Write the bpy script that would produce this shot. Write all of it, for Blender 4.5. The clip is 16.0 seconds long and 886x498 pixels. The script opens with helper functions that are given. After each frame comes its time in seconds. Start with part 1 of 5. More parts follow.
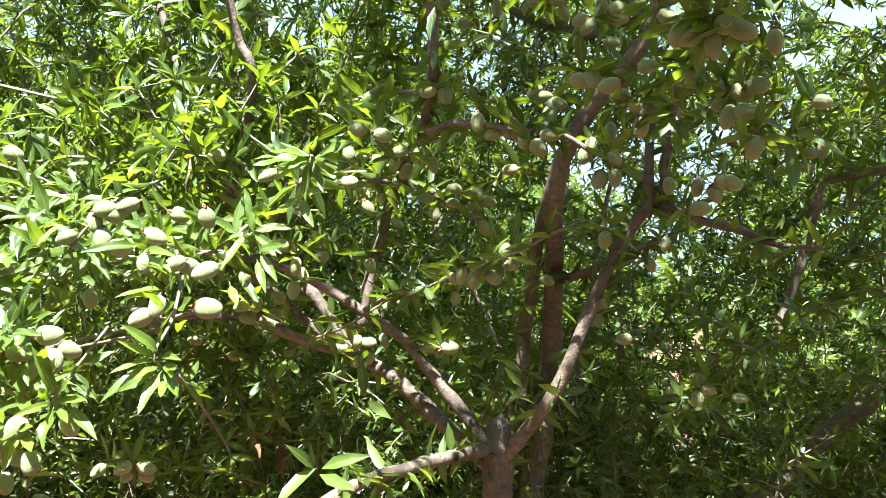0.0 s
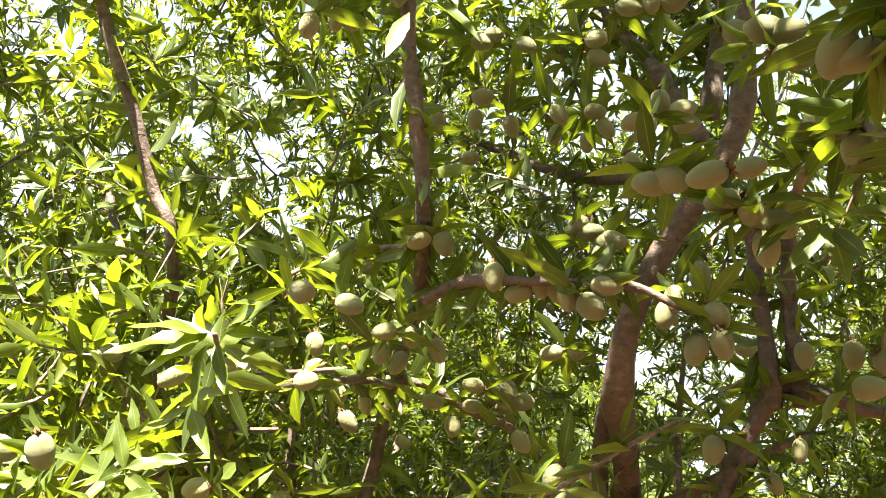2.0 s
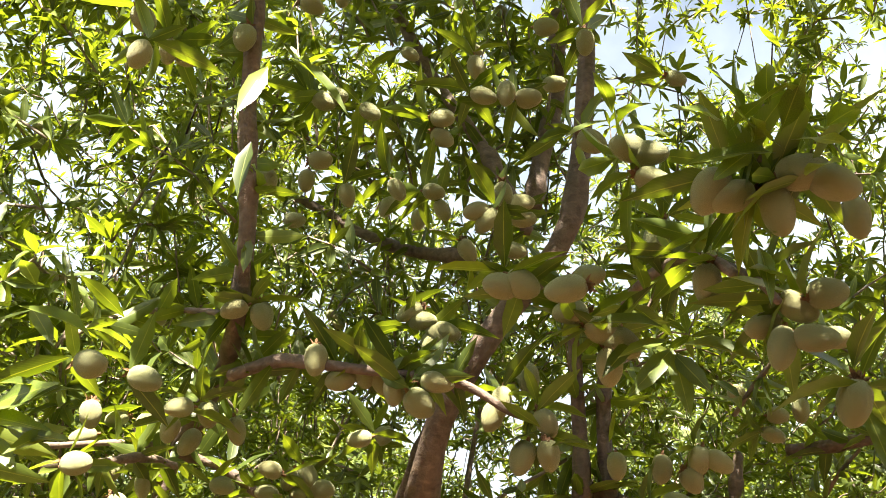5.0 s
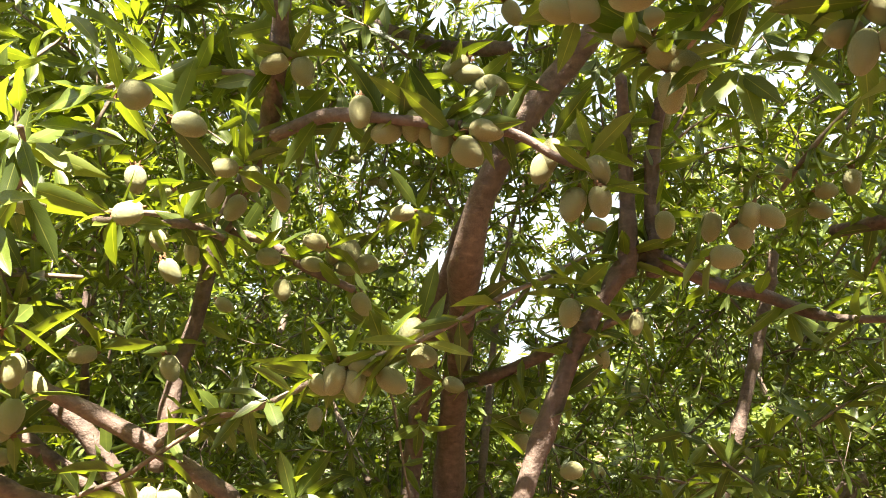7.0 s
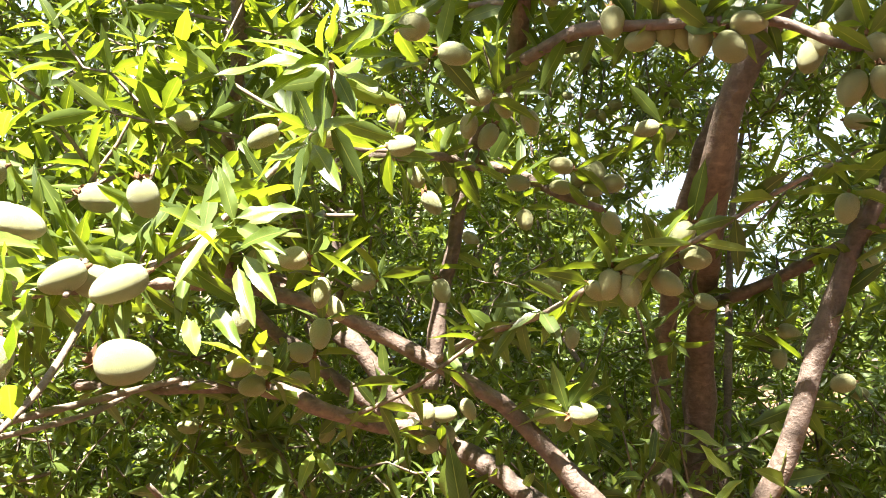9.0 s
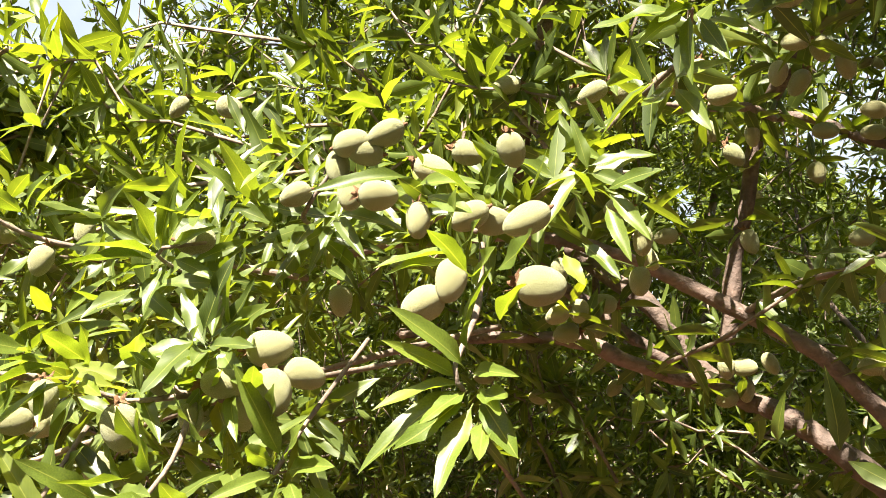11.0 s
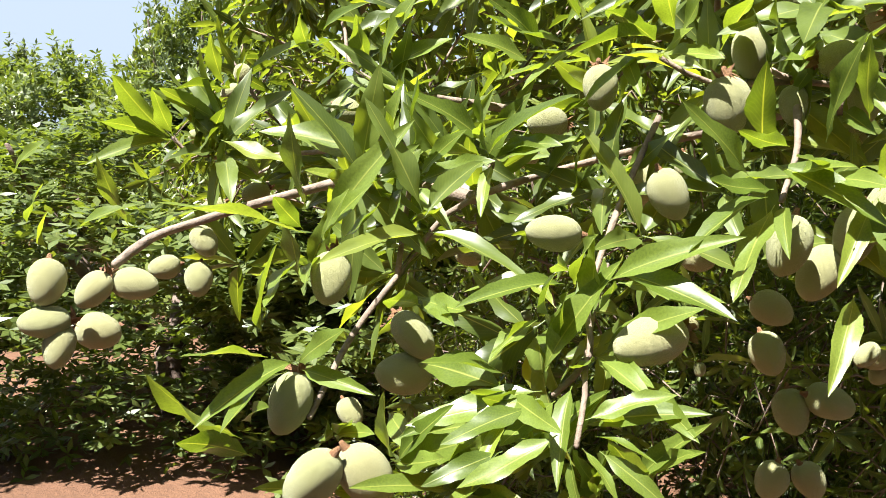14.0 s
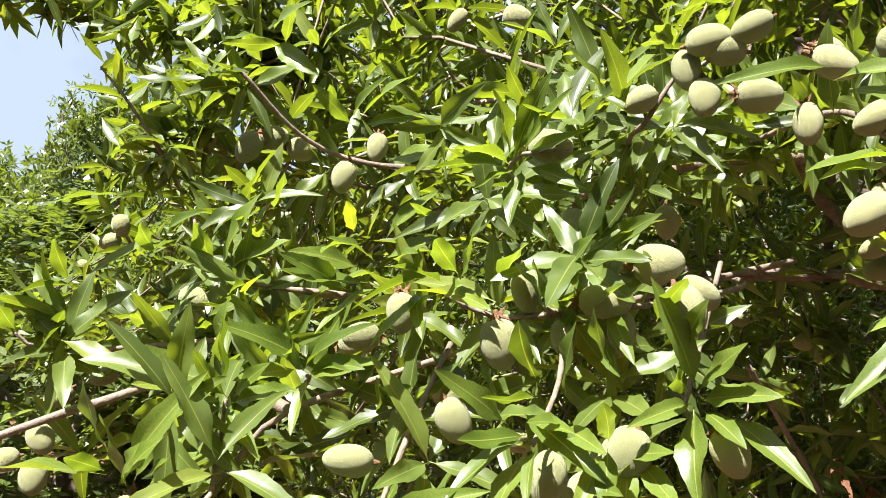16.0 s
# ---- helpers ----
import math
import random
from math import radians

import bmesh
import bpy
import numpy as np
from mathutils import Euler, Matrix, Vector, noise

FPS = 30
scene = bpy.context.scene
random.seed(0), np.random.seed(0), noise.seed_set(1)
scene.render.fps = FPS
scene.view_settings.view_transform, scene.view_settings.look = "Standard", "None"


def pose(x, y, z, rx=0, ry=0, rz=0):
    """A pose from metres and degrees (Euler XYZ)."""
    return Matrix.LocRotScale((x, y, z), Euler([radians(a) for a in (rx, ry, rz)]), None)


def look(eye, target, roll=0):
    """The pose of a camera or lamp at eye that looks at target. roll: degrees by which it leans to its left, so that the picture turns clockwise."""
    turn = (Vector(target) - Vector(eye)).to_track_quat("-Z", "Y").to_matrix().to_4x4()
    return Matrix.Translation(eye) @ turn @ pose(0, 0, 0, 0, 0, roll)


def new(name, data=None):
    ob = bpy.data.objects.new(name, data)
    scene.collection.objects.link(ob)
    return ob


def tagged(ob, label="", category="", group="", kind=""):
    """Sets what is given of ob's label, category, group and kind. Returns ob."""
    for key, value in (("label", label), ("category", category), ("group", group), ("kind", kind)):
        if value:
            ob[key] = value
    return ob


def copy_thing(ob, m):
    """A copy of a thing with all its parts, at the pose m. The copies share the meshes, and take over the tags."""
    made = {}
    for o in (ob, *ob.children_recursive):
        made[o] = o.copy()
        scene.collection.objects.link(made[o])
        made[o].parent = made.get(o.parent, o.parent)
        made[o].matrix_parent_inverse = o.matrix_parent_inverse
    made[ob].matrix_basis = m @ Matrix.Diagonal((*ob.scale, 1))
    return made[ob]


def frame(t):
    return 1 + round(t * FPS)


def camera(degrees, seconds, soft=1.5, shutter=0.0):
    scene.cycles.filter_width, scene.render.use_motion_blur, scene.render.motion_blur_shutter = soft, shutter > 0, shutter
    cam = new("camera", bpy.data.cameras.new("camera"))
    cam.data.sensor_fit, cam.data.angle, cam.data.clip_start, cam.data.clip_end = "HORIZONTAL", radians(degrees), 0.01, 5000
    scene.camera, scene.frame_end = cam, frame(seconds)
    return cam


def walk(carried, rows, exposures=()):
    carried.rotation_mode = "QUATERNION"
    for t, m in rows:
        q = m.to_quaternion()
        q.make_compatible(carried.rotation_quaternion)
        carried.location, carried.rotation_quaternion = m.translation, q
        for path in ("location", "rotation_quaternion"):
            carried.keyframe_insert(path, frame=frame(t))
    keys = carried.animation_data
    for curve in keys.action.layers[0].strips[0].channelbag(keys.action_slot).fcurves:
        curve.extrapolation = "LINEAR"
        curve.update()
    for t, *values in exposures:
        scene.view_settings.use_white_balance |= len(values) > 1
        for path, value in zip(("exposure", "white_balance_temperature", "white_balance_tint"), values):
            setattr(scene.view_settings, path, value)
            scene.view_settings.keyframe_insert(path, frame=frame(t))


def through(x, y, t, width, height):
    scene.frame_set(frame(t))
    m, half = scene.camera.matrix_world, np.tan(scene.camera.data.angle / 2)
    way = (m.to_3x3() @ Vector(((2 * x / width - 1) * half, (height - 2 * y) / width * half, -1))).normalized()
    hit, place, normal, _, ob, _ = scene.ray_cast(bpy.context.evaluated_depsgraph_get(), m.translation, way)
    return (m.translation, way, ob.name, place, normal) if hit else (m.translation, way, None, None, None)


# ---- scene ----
cam = camera(58.90, 16.0, soft=0.35)
PATH = [
    (0.0, 0.0266, 0.0854, 1.6317, 92.80, -2.31, 1.72),
    (0.5, 0.0613, 0.2785, 1.6337, 97.58, 0.95, -1.34),
    (1.0, 0.1127, 0.4329, 1.6359, 102.06, 1.44, 0.69),
    (1.5, 0.1132, 0.5084, 1.6352, 105.19, 0.67, 5.92),
    (2.0, 0.0545, 0.5691, 1.6690, 108.32, 0.58, 5.37),
    (2.5, 0.0143, 0.5958, 1.6999, 110.44, 1.56, -0.50),
    (3.0, -0.0123, 0.5937, 1.7153, 113.19, 0.39, -5.71),
    (5.5, 0.0143, 0.6368, 1.7220, 110.69, -0.36, -11.33),
    (6.0, 0.0107, 0.6555, 1.6908, 107.06, -0.69, -11.34),
    (6.5, 0.0073, 0.6671, 1.6628, 103.92, -0.95, -11.09),
    (7.0, -0.0039, 0.6719, 1.6342, 100.90, -0.42, -9.43),
    (7.5, -0.0140, 0.6745, 1.6203, 99.29, 0.14, -6.12),
    (8.0, -0.0233, 0.6694, 1.6057, 98.32, 0.46, -2.86),
    (8.5, -0.0436, 0.6633, 1.5970, 97.59, 0.99, 0.68),
    (9.0, -0.0742, 0.6545, 1.5909, 97.60, 1.55, 5.32),
    (11.5, -0.2379, 0.5662, 1.5502, 95.67, 2.00, 23.01),
    (12.0, -0.2903, 0.5532, 1.5410, 93.42, 3.48, 25.14),
    (12.5, -0.3459, 0.5703, 1.5121, 90.20, 3.61, 25.56),
    (13.0, -0.4022, 0.5765, 1.4994, 88.25, 2.65, 27.62),
    (13.5, -0.4427, 0.5757, 1.4638, 87.25, 0.38, 31.12),
    (14.0, -0.4594, 0.5711, 1.4442, 86.54, -1.16, 35.16),
    (14.5, -0.4515, 0.5940, 1.4598, 87.18, -2.20, 36.43),
    (15.0, -0.4365, 0.6110, 1.4780, 88.49, -3.02, 34.95),
    (15.5, -0.4099, 0.6162, 1.5232, 90.61, -1.57, 32.90),
    (16.0, -0.3706, 0.5749, 1.5355, 92.75, -0.64, 29.84),
]
walk(cam, [(t, pose(x, y, z, rx, ry, rz)) for t, x, y, z, rx, ry, rz in PATH],
     [(0.0, 3.04, 5600, -5), (0.8, 3.20, 5850, -2), (1.5, 3.26, 6700, 5), (3.0, 3.14, 7100, 8), (6.0, 3.12, 7250, 8), (7.0, 3.27, 7150, 11), (9.0, 3.32, 6500, 8), (11.5, 2.50, 7000, 11), (12.5, 2.42, 6900, 11), (14.0, 2.26, 6250, 9), (16.0, 2.22, 6250, 9)])

# ---- world, sun ----
SUN_AZ, SUN_EL = 190.0, 64.0  # degrees clockwise from +y, above the horizon
world = bpy.data.worlds.new("sky")
scene.world = world
world.use_nodes = True
wn, wl = world.node_tree.nodes, world.node_tree.links
sky = wn.new("ShaderNodeTexSky")
sky.sky_type = "NISHITA"
sky.sun_disc = False
sky.sun_elevation = radians(SUN_EL)
sky.sun_rotation = radians(SUN_AZ)
wn["Background"].inputs["Strength"].default_value = 0.03
sky.dust_density = 3.0
# thin bright cloud and haze, thicker towards the horizon
wc, wsep, cloud = wn.new("ShaderNodeTexCoord"), wn.new("ShaderNodeSeparateXYZ"), wn.new("ShaderNodeTexNoise")
cloud.inputs["Scale"].default_value, cloud.inputs["Detail"].default_value, cloud.inputs["Roughness"].default_value = 3.2, 5, 0.6
wl.new(wc.outputs["Generated"], wsep.inputs[0])
wl.new(wc.outputs["Generated"], cloud.inputs["Vector"])
low = wn.new("ShaderNodeMapRange")
low.inputs["From Min"].default_value, low.inputs["From Max"].default_value = 0.1, 0.7
low.inputs["To Min"].default_value, low.inputs["To Max"].default_value = 0.4, 0.02
wl.new(wsep.outputs["Z"], low.inputs["Value"])
thick = wn.new("ShaderNodeMath")
wl.new(low.outputs[0], thick.inputs[0])
wl.new(cloud.outputs["Fac"], thick.inputs[1])
veil = wn.new("ShaderNodeMapRange")
veil.inputs["From Min"].default_value, veil.inputs["From Max"].default_value = 0.28, 0.85
wl.new(thick.outputs[0], veil.inputs["Value"])
over = wn.new("ShaderNodeMix")
over.data_type = "RGBA"
over.inputs["B"].default_value = (5.0, 5.8, 7.1, 1)
wl.new(veil.outputs[0], over.inputs["Factor"])
wl.new(sky.outputs[0], over.inputs["A"])
wl.new(over.outputs["Result"], wn["Background"].inputs[0])
sun_data = bpy.data.lights.new("sun", "SUN")
sun_data.energy, sun_data.angle, sun_data.color = 5.0, radians(0.55), (1.0, 0.95, 0.86)
sun = new("sun", sun_data)
SUN_DIR = Vector((math.sin(radians(SUN_AZ)) * math.cos(radians(SUN_EL)), math.cos(radians(SUN_AZ)) * math.cos(radians(SUN_EL)), math.sin(radians(SUN_EL))))
sun.matrix_world = look(SUN_DIR * 30, (0, 0, 0))


# ---- materials ----
def material(name):
    m = bpy.data.materials.new(name)
    m.use_nodes = True
    n, l = m.node_tree.nodes, m.node_tree.links
    return m, n, l, n["Principled BSDF"]


def ramp(n, stops):
    r = n.new("ShaderNodeValToRGB")
    while len(r.color_ramp.elements) < len(stops):
        r.color_ramp.elements.new(0.5)
    for e, (at, c) in zip(r.color_ramp.elements, stops):
        e.position, e.color = at, (*c, 1)
    return r


def noise_tex(n, l, scale, detail=3, rough=0.55, coord="Object"):
    c = n.new("ShaderNodeTexCoord")
    t = n.new("ShaderNodeTexNoise")
    t.inputs["Scale"].default_value, t.inputs["Detail"].default_value, t.inputs["Roughness"].default_value = scale, detail, rough
    l.new(c.outputs[coord], t.inputs["Vector"])
    return t


def bump(n, l, height, strength, distance, shader):
    b = n.new("ShaderNodeBump")
    b.inputs["Strength"].default_value, b.inputs["Distance"].default_value = strength, distance
    l.new(height, b.inputs["Height"])
    l.new(b.outputs[0], shader.inputs["Normal"])
    return b


def leaf_material(name, dark, light, young, through, per_object):
    """Glossy upper side, light shining through the blade; paler midrib and side veins from the blade's own UV."""
    m, n, l, p = material(name)
    if per_object:
        rnd = n.new("ShaderNodeObjectInfo").outputs["Random"]
    else:
        rnd = n.new("ShaderNodeNewGeometry").outputs["Random Per Island"]
    col = ramp(n, [(0.0, dark), (0.55, light), (0.9, light), (1.0, young)])
    l.new(rnd, col.inputs[0])
    blotch = noise_tex(n, l, 55, 3)
    mixb = n.new("ShaderNodeMix")
    mixb.data_type, mixb.blend_type = "RGBA", "MULTIPLY"
    br = ramp(n, [(0.3, (0.78, 0.8, 0.75)), (0.7, (1.12, 1.1, 1.05))])
    l.new(blotch.outputs["Fac"], br.inputs[0])
    mixb.inputs["Factor"].default_value = 1.0
    l.new(col.outputs[0], mixb.inputs["A"])
    l.new(br.outputs[0], mixb.inputs["B"])
    uv = n.new("ShaderNodeUVMap")
    sep = n.new("ShaderNodeSeparateXYZ")
    l.new(uv.outputs[0], sep.inputs[0])
    # midrib: |v - 0.5| small
    off = n.new("ShaderNodeMath"); off.operation = "SUBTRACT"; off.inputs[1].default_value = 0.5
    l.new(sep.outputs["Y"], off.inputs[0])
    ab = n.new("ShaderNodeMath"); ab.operation = "ABSOLUTE"
    l.new(off.outputs[0], ab.inputs[0])
    rib = ramp(n, [(0.0, (0.55, 0.55, 0.55)), (0.022, (0.22, 0.22, 0.22)), (0.04, (0, 0, 0))])
    l.new(ab.outputs[0], rib.inputs[0])
    # side veins: slanting stripes
    sl = n.new("ShaderNodeMath"); sl.operation = "MULTIPLY_ADD"; sl.inputs[1].default_value = -0.45
    l.new(ab.outputs[0], sl.inputs[0]); l.new(sep.outputs["X"], sl.inputs[2])
    fr = n.new("ShaderNodeMath"); fr.operation = "PINGPONG"; fr.inputs[1].default_value = 0.028
    l.new(sl.outputs[0], fr.inputs[0])
    vein = ramp(n, [(0.0, (0.05, 0.05, 0.05)), (0.006, (0.02, 0.02, 0.02)), (0.012, (0, 0, 0))])
    l.new(fr.outputs[0], vein.inputs[0])
    add = n.new("ShaderNodeMath"); add.operation = "MAXIMUM"
    l.new(rib.outputs[0], add.inputs[0]); l.new(vein.outputs[0], add.inputs[1])
    mixr = n.new("ShaderNodeMix"); mixr.data_type = "RGBA"
    mixr.inputs["B"].default_value = (light[0] * 2.2 + 0.05, light[1] * 1.7 + 0.05, light[2] * 2 + 0.02, 1)
    l.new(add.outputs[0], mixr.inputs["Factor"]); l.new(mixb.outputs["Result"], mixr.inputs["A"])
    l.new(mixr.outputs["Result"], p.inputs["Base Color"])
    p.inputs["Roughness"].default_value = 0.4
    p.inputs["Specular IOR Level"].default_value = 0.33
    bump(n, l, add.outputs[0], 0.25, 0.0006, p)
    tr = n.new("ShaderNodeBsdfTranslucent")
    tint = n.new("ShaderNodeMix"); tint.data_type, tint.blend_type = "RGBA", "MULTIPLY"; tint.inputs["Factor"].default_value = 1
    tint.inputs["B"].default_value = (*through, 1)
    l.new(mixr.outputs["Result"], tint.inputs["A"]); l.new(tint.outputs["Result"], tr.inputs["Color"])
    sh = n.new("ShaderNodeAddShader")
    l.new(p.outputs[0], sh.inputs[0]); l.new(tr.outputs[0], sh.inputs[1])
    l.new(sh.outputs[0], n["Material Output"].inputs["Surface"])
    return m


def bark_material(name, dark, light, scale, knob=1.0):
    """Weathered grey-brown bark with pale cross-wise lenticels, dark cracks and stains."""
    m, n, l, p = material(name)
    big = noise_tex(n, l, 7 * scale, 4)
    fine = noise_tex(n, l, 90 * scale, 4, 0.65)
    col = ramp(n, [(0.3, dark), (0.5, [(a + b) / 2.2 for a, b in zip(dark, light)]), (0.72, light)])
    mx = n.new("ShaderNodeMath"); mx.operation = "MULTIPLY_ADD"; mx.inputs[1].default_value = 0.45
    half = n.new("ShaderNodeMath"); half.operation = "MULTIPLY"; half.inputs[1].default_value = 0.55
    l.new(big.outputs["Fac"], half.inputs[0]); l.new(fine.outputs["Fac"], mx.inputs[0]); l.new(half.outputs[0], mx.inputs[2])
    l.new(mx.outputs[0], col.inputs[0])
    c, squash = n.new("ShaderNodeTexCoord"), n.new("ShaderNodeMapping")
    squash.inputs["Scale"].default_value = (50 * scale, 50 * scale, 120 * scale)
    l.new(c.outputs["Object"], squash.inputs["Vector"])
    dash = n.new("ShaderNodeTexNoise"); dash.inputs["Scale"].default_value, dash.inputs["Detail"].default_value = 1.0, 2
    l.new(squash.outputs[0], dash.inputs["Vector"])
    spots = ramp(n, [(0.3, (0.72, 0.72, 0.72)), (0.42, (0.97, 0.97, 0.97)), (0.6, (1, 1, 1)), (0.7, (1.35, 1.33, 1.3))])
    l.new(dash.outputs["Fac"], spots.inputs[0])
    mixs = n.new("ShaderNodeMix"); mixs.data_type, mixs.blend_type = "RGBA", "MULTIPLY"
    mixs.inputs["Factor"].default_value = 1
    l.new(col.outputs[0], mixs.inputs["A"]); l.new(spots.outputs[0], mixs.inputs["B"])
    l.new(mixs.outputs["Result"], p.inputs["Base Color"])
    p.inputs["Roughness"].default_value = 0.75
    tall = n.new("ShaderNodeMath")
    l.new(mx.outputs[0], tall.inputs[0]); l.new(fine.outputs["Fac"], tall.inputs[1])
    bump(n, l, tall.outputs[0], 0.7, 0.004 * knob, p)
    return m


def hull_material(name, a, b):
    """Velvety young almond hull: pale grey-green down with a faint seam and freckles."""
    m, n, l, p = material(name)
    rnd = n.new("ShaderNodeObjectInfo").outputs["Random"]
    col = ramp(n, [(0.0, a), (1.0, b)])
    l.new(rnd, col.inputs[0])
    fine = noise_tex(n, l, 420, 2, 0.7)
    soft = noise_tex(n, l, 60, 3)
    r2 = ramp(n, [(0.3, (0.78, 0.79, 0.74)), (0.7, (1.14, 1.13, 1.1))])
    l.new(soft.outputs["Fac"], r2.inputs[0])
    mx = n.new("ShaderNodeMix"); mx.data_type, mx.blend_type = "RGBA", "MULTIPLY"; mx.inputs["Factor"].default_value = 1
    l.new(col.outputs[0], mx.inputs["A"]); l.new(r2.outputs[0], mx.inputs["B"])
    l.new(mx.outputs["Result"], p.inputs["Base Color"])
    p.inputs["Roughness"].default_value = 0.85
    p.inputs["Sheen Weight"].default_value = 0.25
    p.inputs["Sheen Roughness"].default_value = 0.5
    p.inputs["Sheen Tint"].default_value = (0.9, 0.95, 0.75, 1)
    bump(n, l, fine.outputs["Fac"], 0.55, 0.0018, p)
    return m


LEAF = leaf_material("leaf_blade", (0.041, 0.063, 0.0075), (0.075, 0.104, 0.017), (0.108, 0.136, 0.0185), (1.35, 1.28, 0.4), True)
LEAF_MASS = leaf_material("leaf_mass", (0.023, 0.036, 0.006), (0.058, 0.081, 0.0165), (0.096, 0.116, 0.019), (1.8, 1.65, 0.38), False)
LEAF_FAR = leaf_material("leaf_far", (0.034, 0.05, 0.012), (0.055, 0.075, 0.018), (0.08, 0.095, 0.024), (1.3, 1.25, 0.35), False)
BARK = bark_material("bark", (0.045, 0.029, 0.022), (0.23, 0.16, 0.126), 1.0)
TWIG = bark_material("twig_bark", (0.09, 0.062, 0.045), (0.29, 0.22, 0.17), 2.0, 0.4)
HULL = hull_material("almond_hull", (0.207, 0.21, 0.093), (0.265, 0.252, 0.12))
STEM = bark_material("dry_calyx", (0.139, 0.0609, 0.0261), (0.304, 0.157, 0.0696), 3.0, 0.3)

m, n, l, p = material("orchard_soil")
big, fine = noise_tex(n, l, 1.3, 5), noise_tex(n, l, 28, 6, 0.7)
col = ramp(n, [(0.3, (0.075, 0.033, 0.016)), (0.55, (0.13, 0.061, 0.031)), (0.75, (0.2, 0.108, 0.06))])
mx = n.new("ShaderNodeMath"); mx.operation = "MULTIPLY_ADD"; mx.inputs[1].default_value = 0.5
hf = n.new("ShaderNodeMath"); hf.operation = "MULTIPLY"; hf.inputs[1].default_value = 0.5
l.new(big.outputs["Fac"], hf.inputs[0]); l.new(fine.outputs["Fac"], mx.inputs[0]); l.new(hf.outputs[0], mx.inputs[2])
l.new(mx.outputs[0], col.inputs[0]); l.new(col.outputs[0], p.inputs["Base Color"])
p.inputs["Roughness"].default_value = 0.95
bump(n, l, fine.outputs["Fac"], 0.8, 0.03, p)
SOIL = m

DRY = bark_material("dry_leaf", (0.139, 0.0435, 0.0218), (0.261, 0.113, 0.0522), 3.0, 0.3)
WEED = leaf_material("weed_leaf", (0.032, 0.048, 0.0064), (0.052, 0.072, 0.0096), (0.072, 0.088, 0.0144), (1.4, 1.3, 0.3), False)

# ---- builders ----
def mesh_object(name, verts, faces, mat, uvs=None, smooth=True):
    me = bpy.data.meshes.new(name)
    me.from_pydata([tuple(v) for v in verts], [], [tuple(f) for f in faces])
    if uvs is not None:
        lay = me.uv_layers.new(name="UVMap")
        lay.data.foreach_set("uv", np.asarray(uvs, dtype=np.float32).ravel())
    me.polygons.foreach_set("use_smooth", [smooth] * len(me.polygons))
    me.materials.append(mat)
    return me


def part(name, me, parent, label="", matrix=None):
    ob = new(name, me)
    ob.parent = parent
    if matrix is not None:
        ob.matrix_basis = matrix
    if label:
        ob["label"] = label
    return ob


def spline(pts, step=0.03):
    """Catmull-Rom through the points, at about even steps."""
    p = [np.array(q, float) for q in pts]
    p = [2 * p[0] - p[1]] + p + [2 * p[-1] - p[-2]]
    out = []
    for i in range(1, len(p) - 2):
        k = max(2, int(np.linalg.norm(p[i + 1] - p[i]) / step))
        for j in range(k):
            u = j / k
            out.append(0.5 * (2 * p[i] + (p[i + 1] - p[i - 1]) * u + (2 * p[i - 1] - 5 * p[i] + 4 * p[i + 1] - p[i + 2]) * u * u
                              + (3 * p[i] - p[i - 1] - 3 * p[i + 1] + p[i + 2]) * u ** 3))
    out.append(p[-2])
    return np.array(out)


def tube(path, r0, r1, sides=9, rough=0.08, knots=0, rng=None):
    """A tapering, slightly uneven stem along a path; knots: swollen nodes on it."""
    rng = rng or random.Random(len(path))
    n = len(path)
    swell = np.ones(n)
    for _ in range(knots):
        c = rng.uniform(0.05, 0.95) * n
        swell += rng.uniform(0.12, 0.3) * np.exp(-((np.arange(n) - c) / 1.1) ** 2)
    tang = np.gradient(path, axis=0)
    tang /= np.linalg.norm(tang, axis=1)[:, None] + 1e-9
    side = np.cross(tang[0], (0.31, 0.2, 0.93))
    verts, faces = [], []
    for i in range(n):
        side = side - tang[i] * side.dot(tang[i])
        side /= np.linalg.norm(side)
        up = np.cross(tang[i], side)
        r = (r0 + (r1 - r0) * i / (n - 1)) * swell[i]
        for k in range(sides):
            a = 2 * math.pi * k / sides
            q = r * (1 + rough * noise.noise(Vector(path[i] * 14) + Vector((math.cos(a), math.sin(a), 0)) * 1.3))
            verts.append(path[i] + side * (q * math.cos(a)) + up * (q * math.sin(a)))
    for i in range(n - 1):
        for k in range(sides):
            a, b = i * sides + k, i * sides + (k + 1) % sides
            faces.append((a, b, b + sides, a + sides))
    verts.append(path[0] - tang[0] * r0 * 0.3)
    verts.append(path[-1] + tang[-1] * r1)
    for k in range(sides):
        faces.append((len(verts) - 2, (k + 1) % sides, k))
        faces.append((len(verts) - 1, (n - 1) * sides + k, (n - 1) * sides + (k + 1) % sides))
    return verts, faces


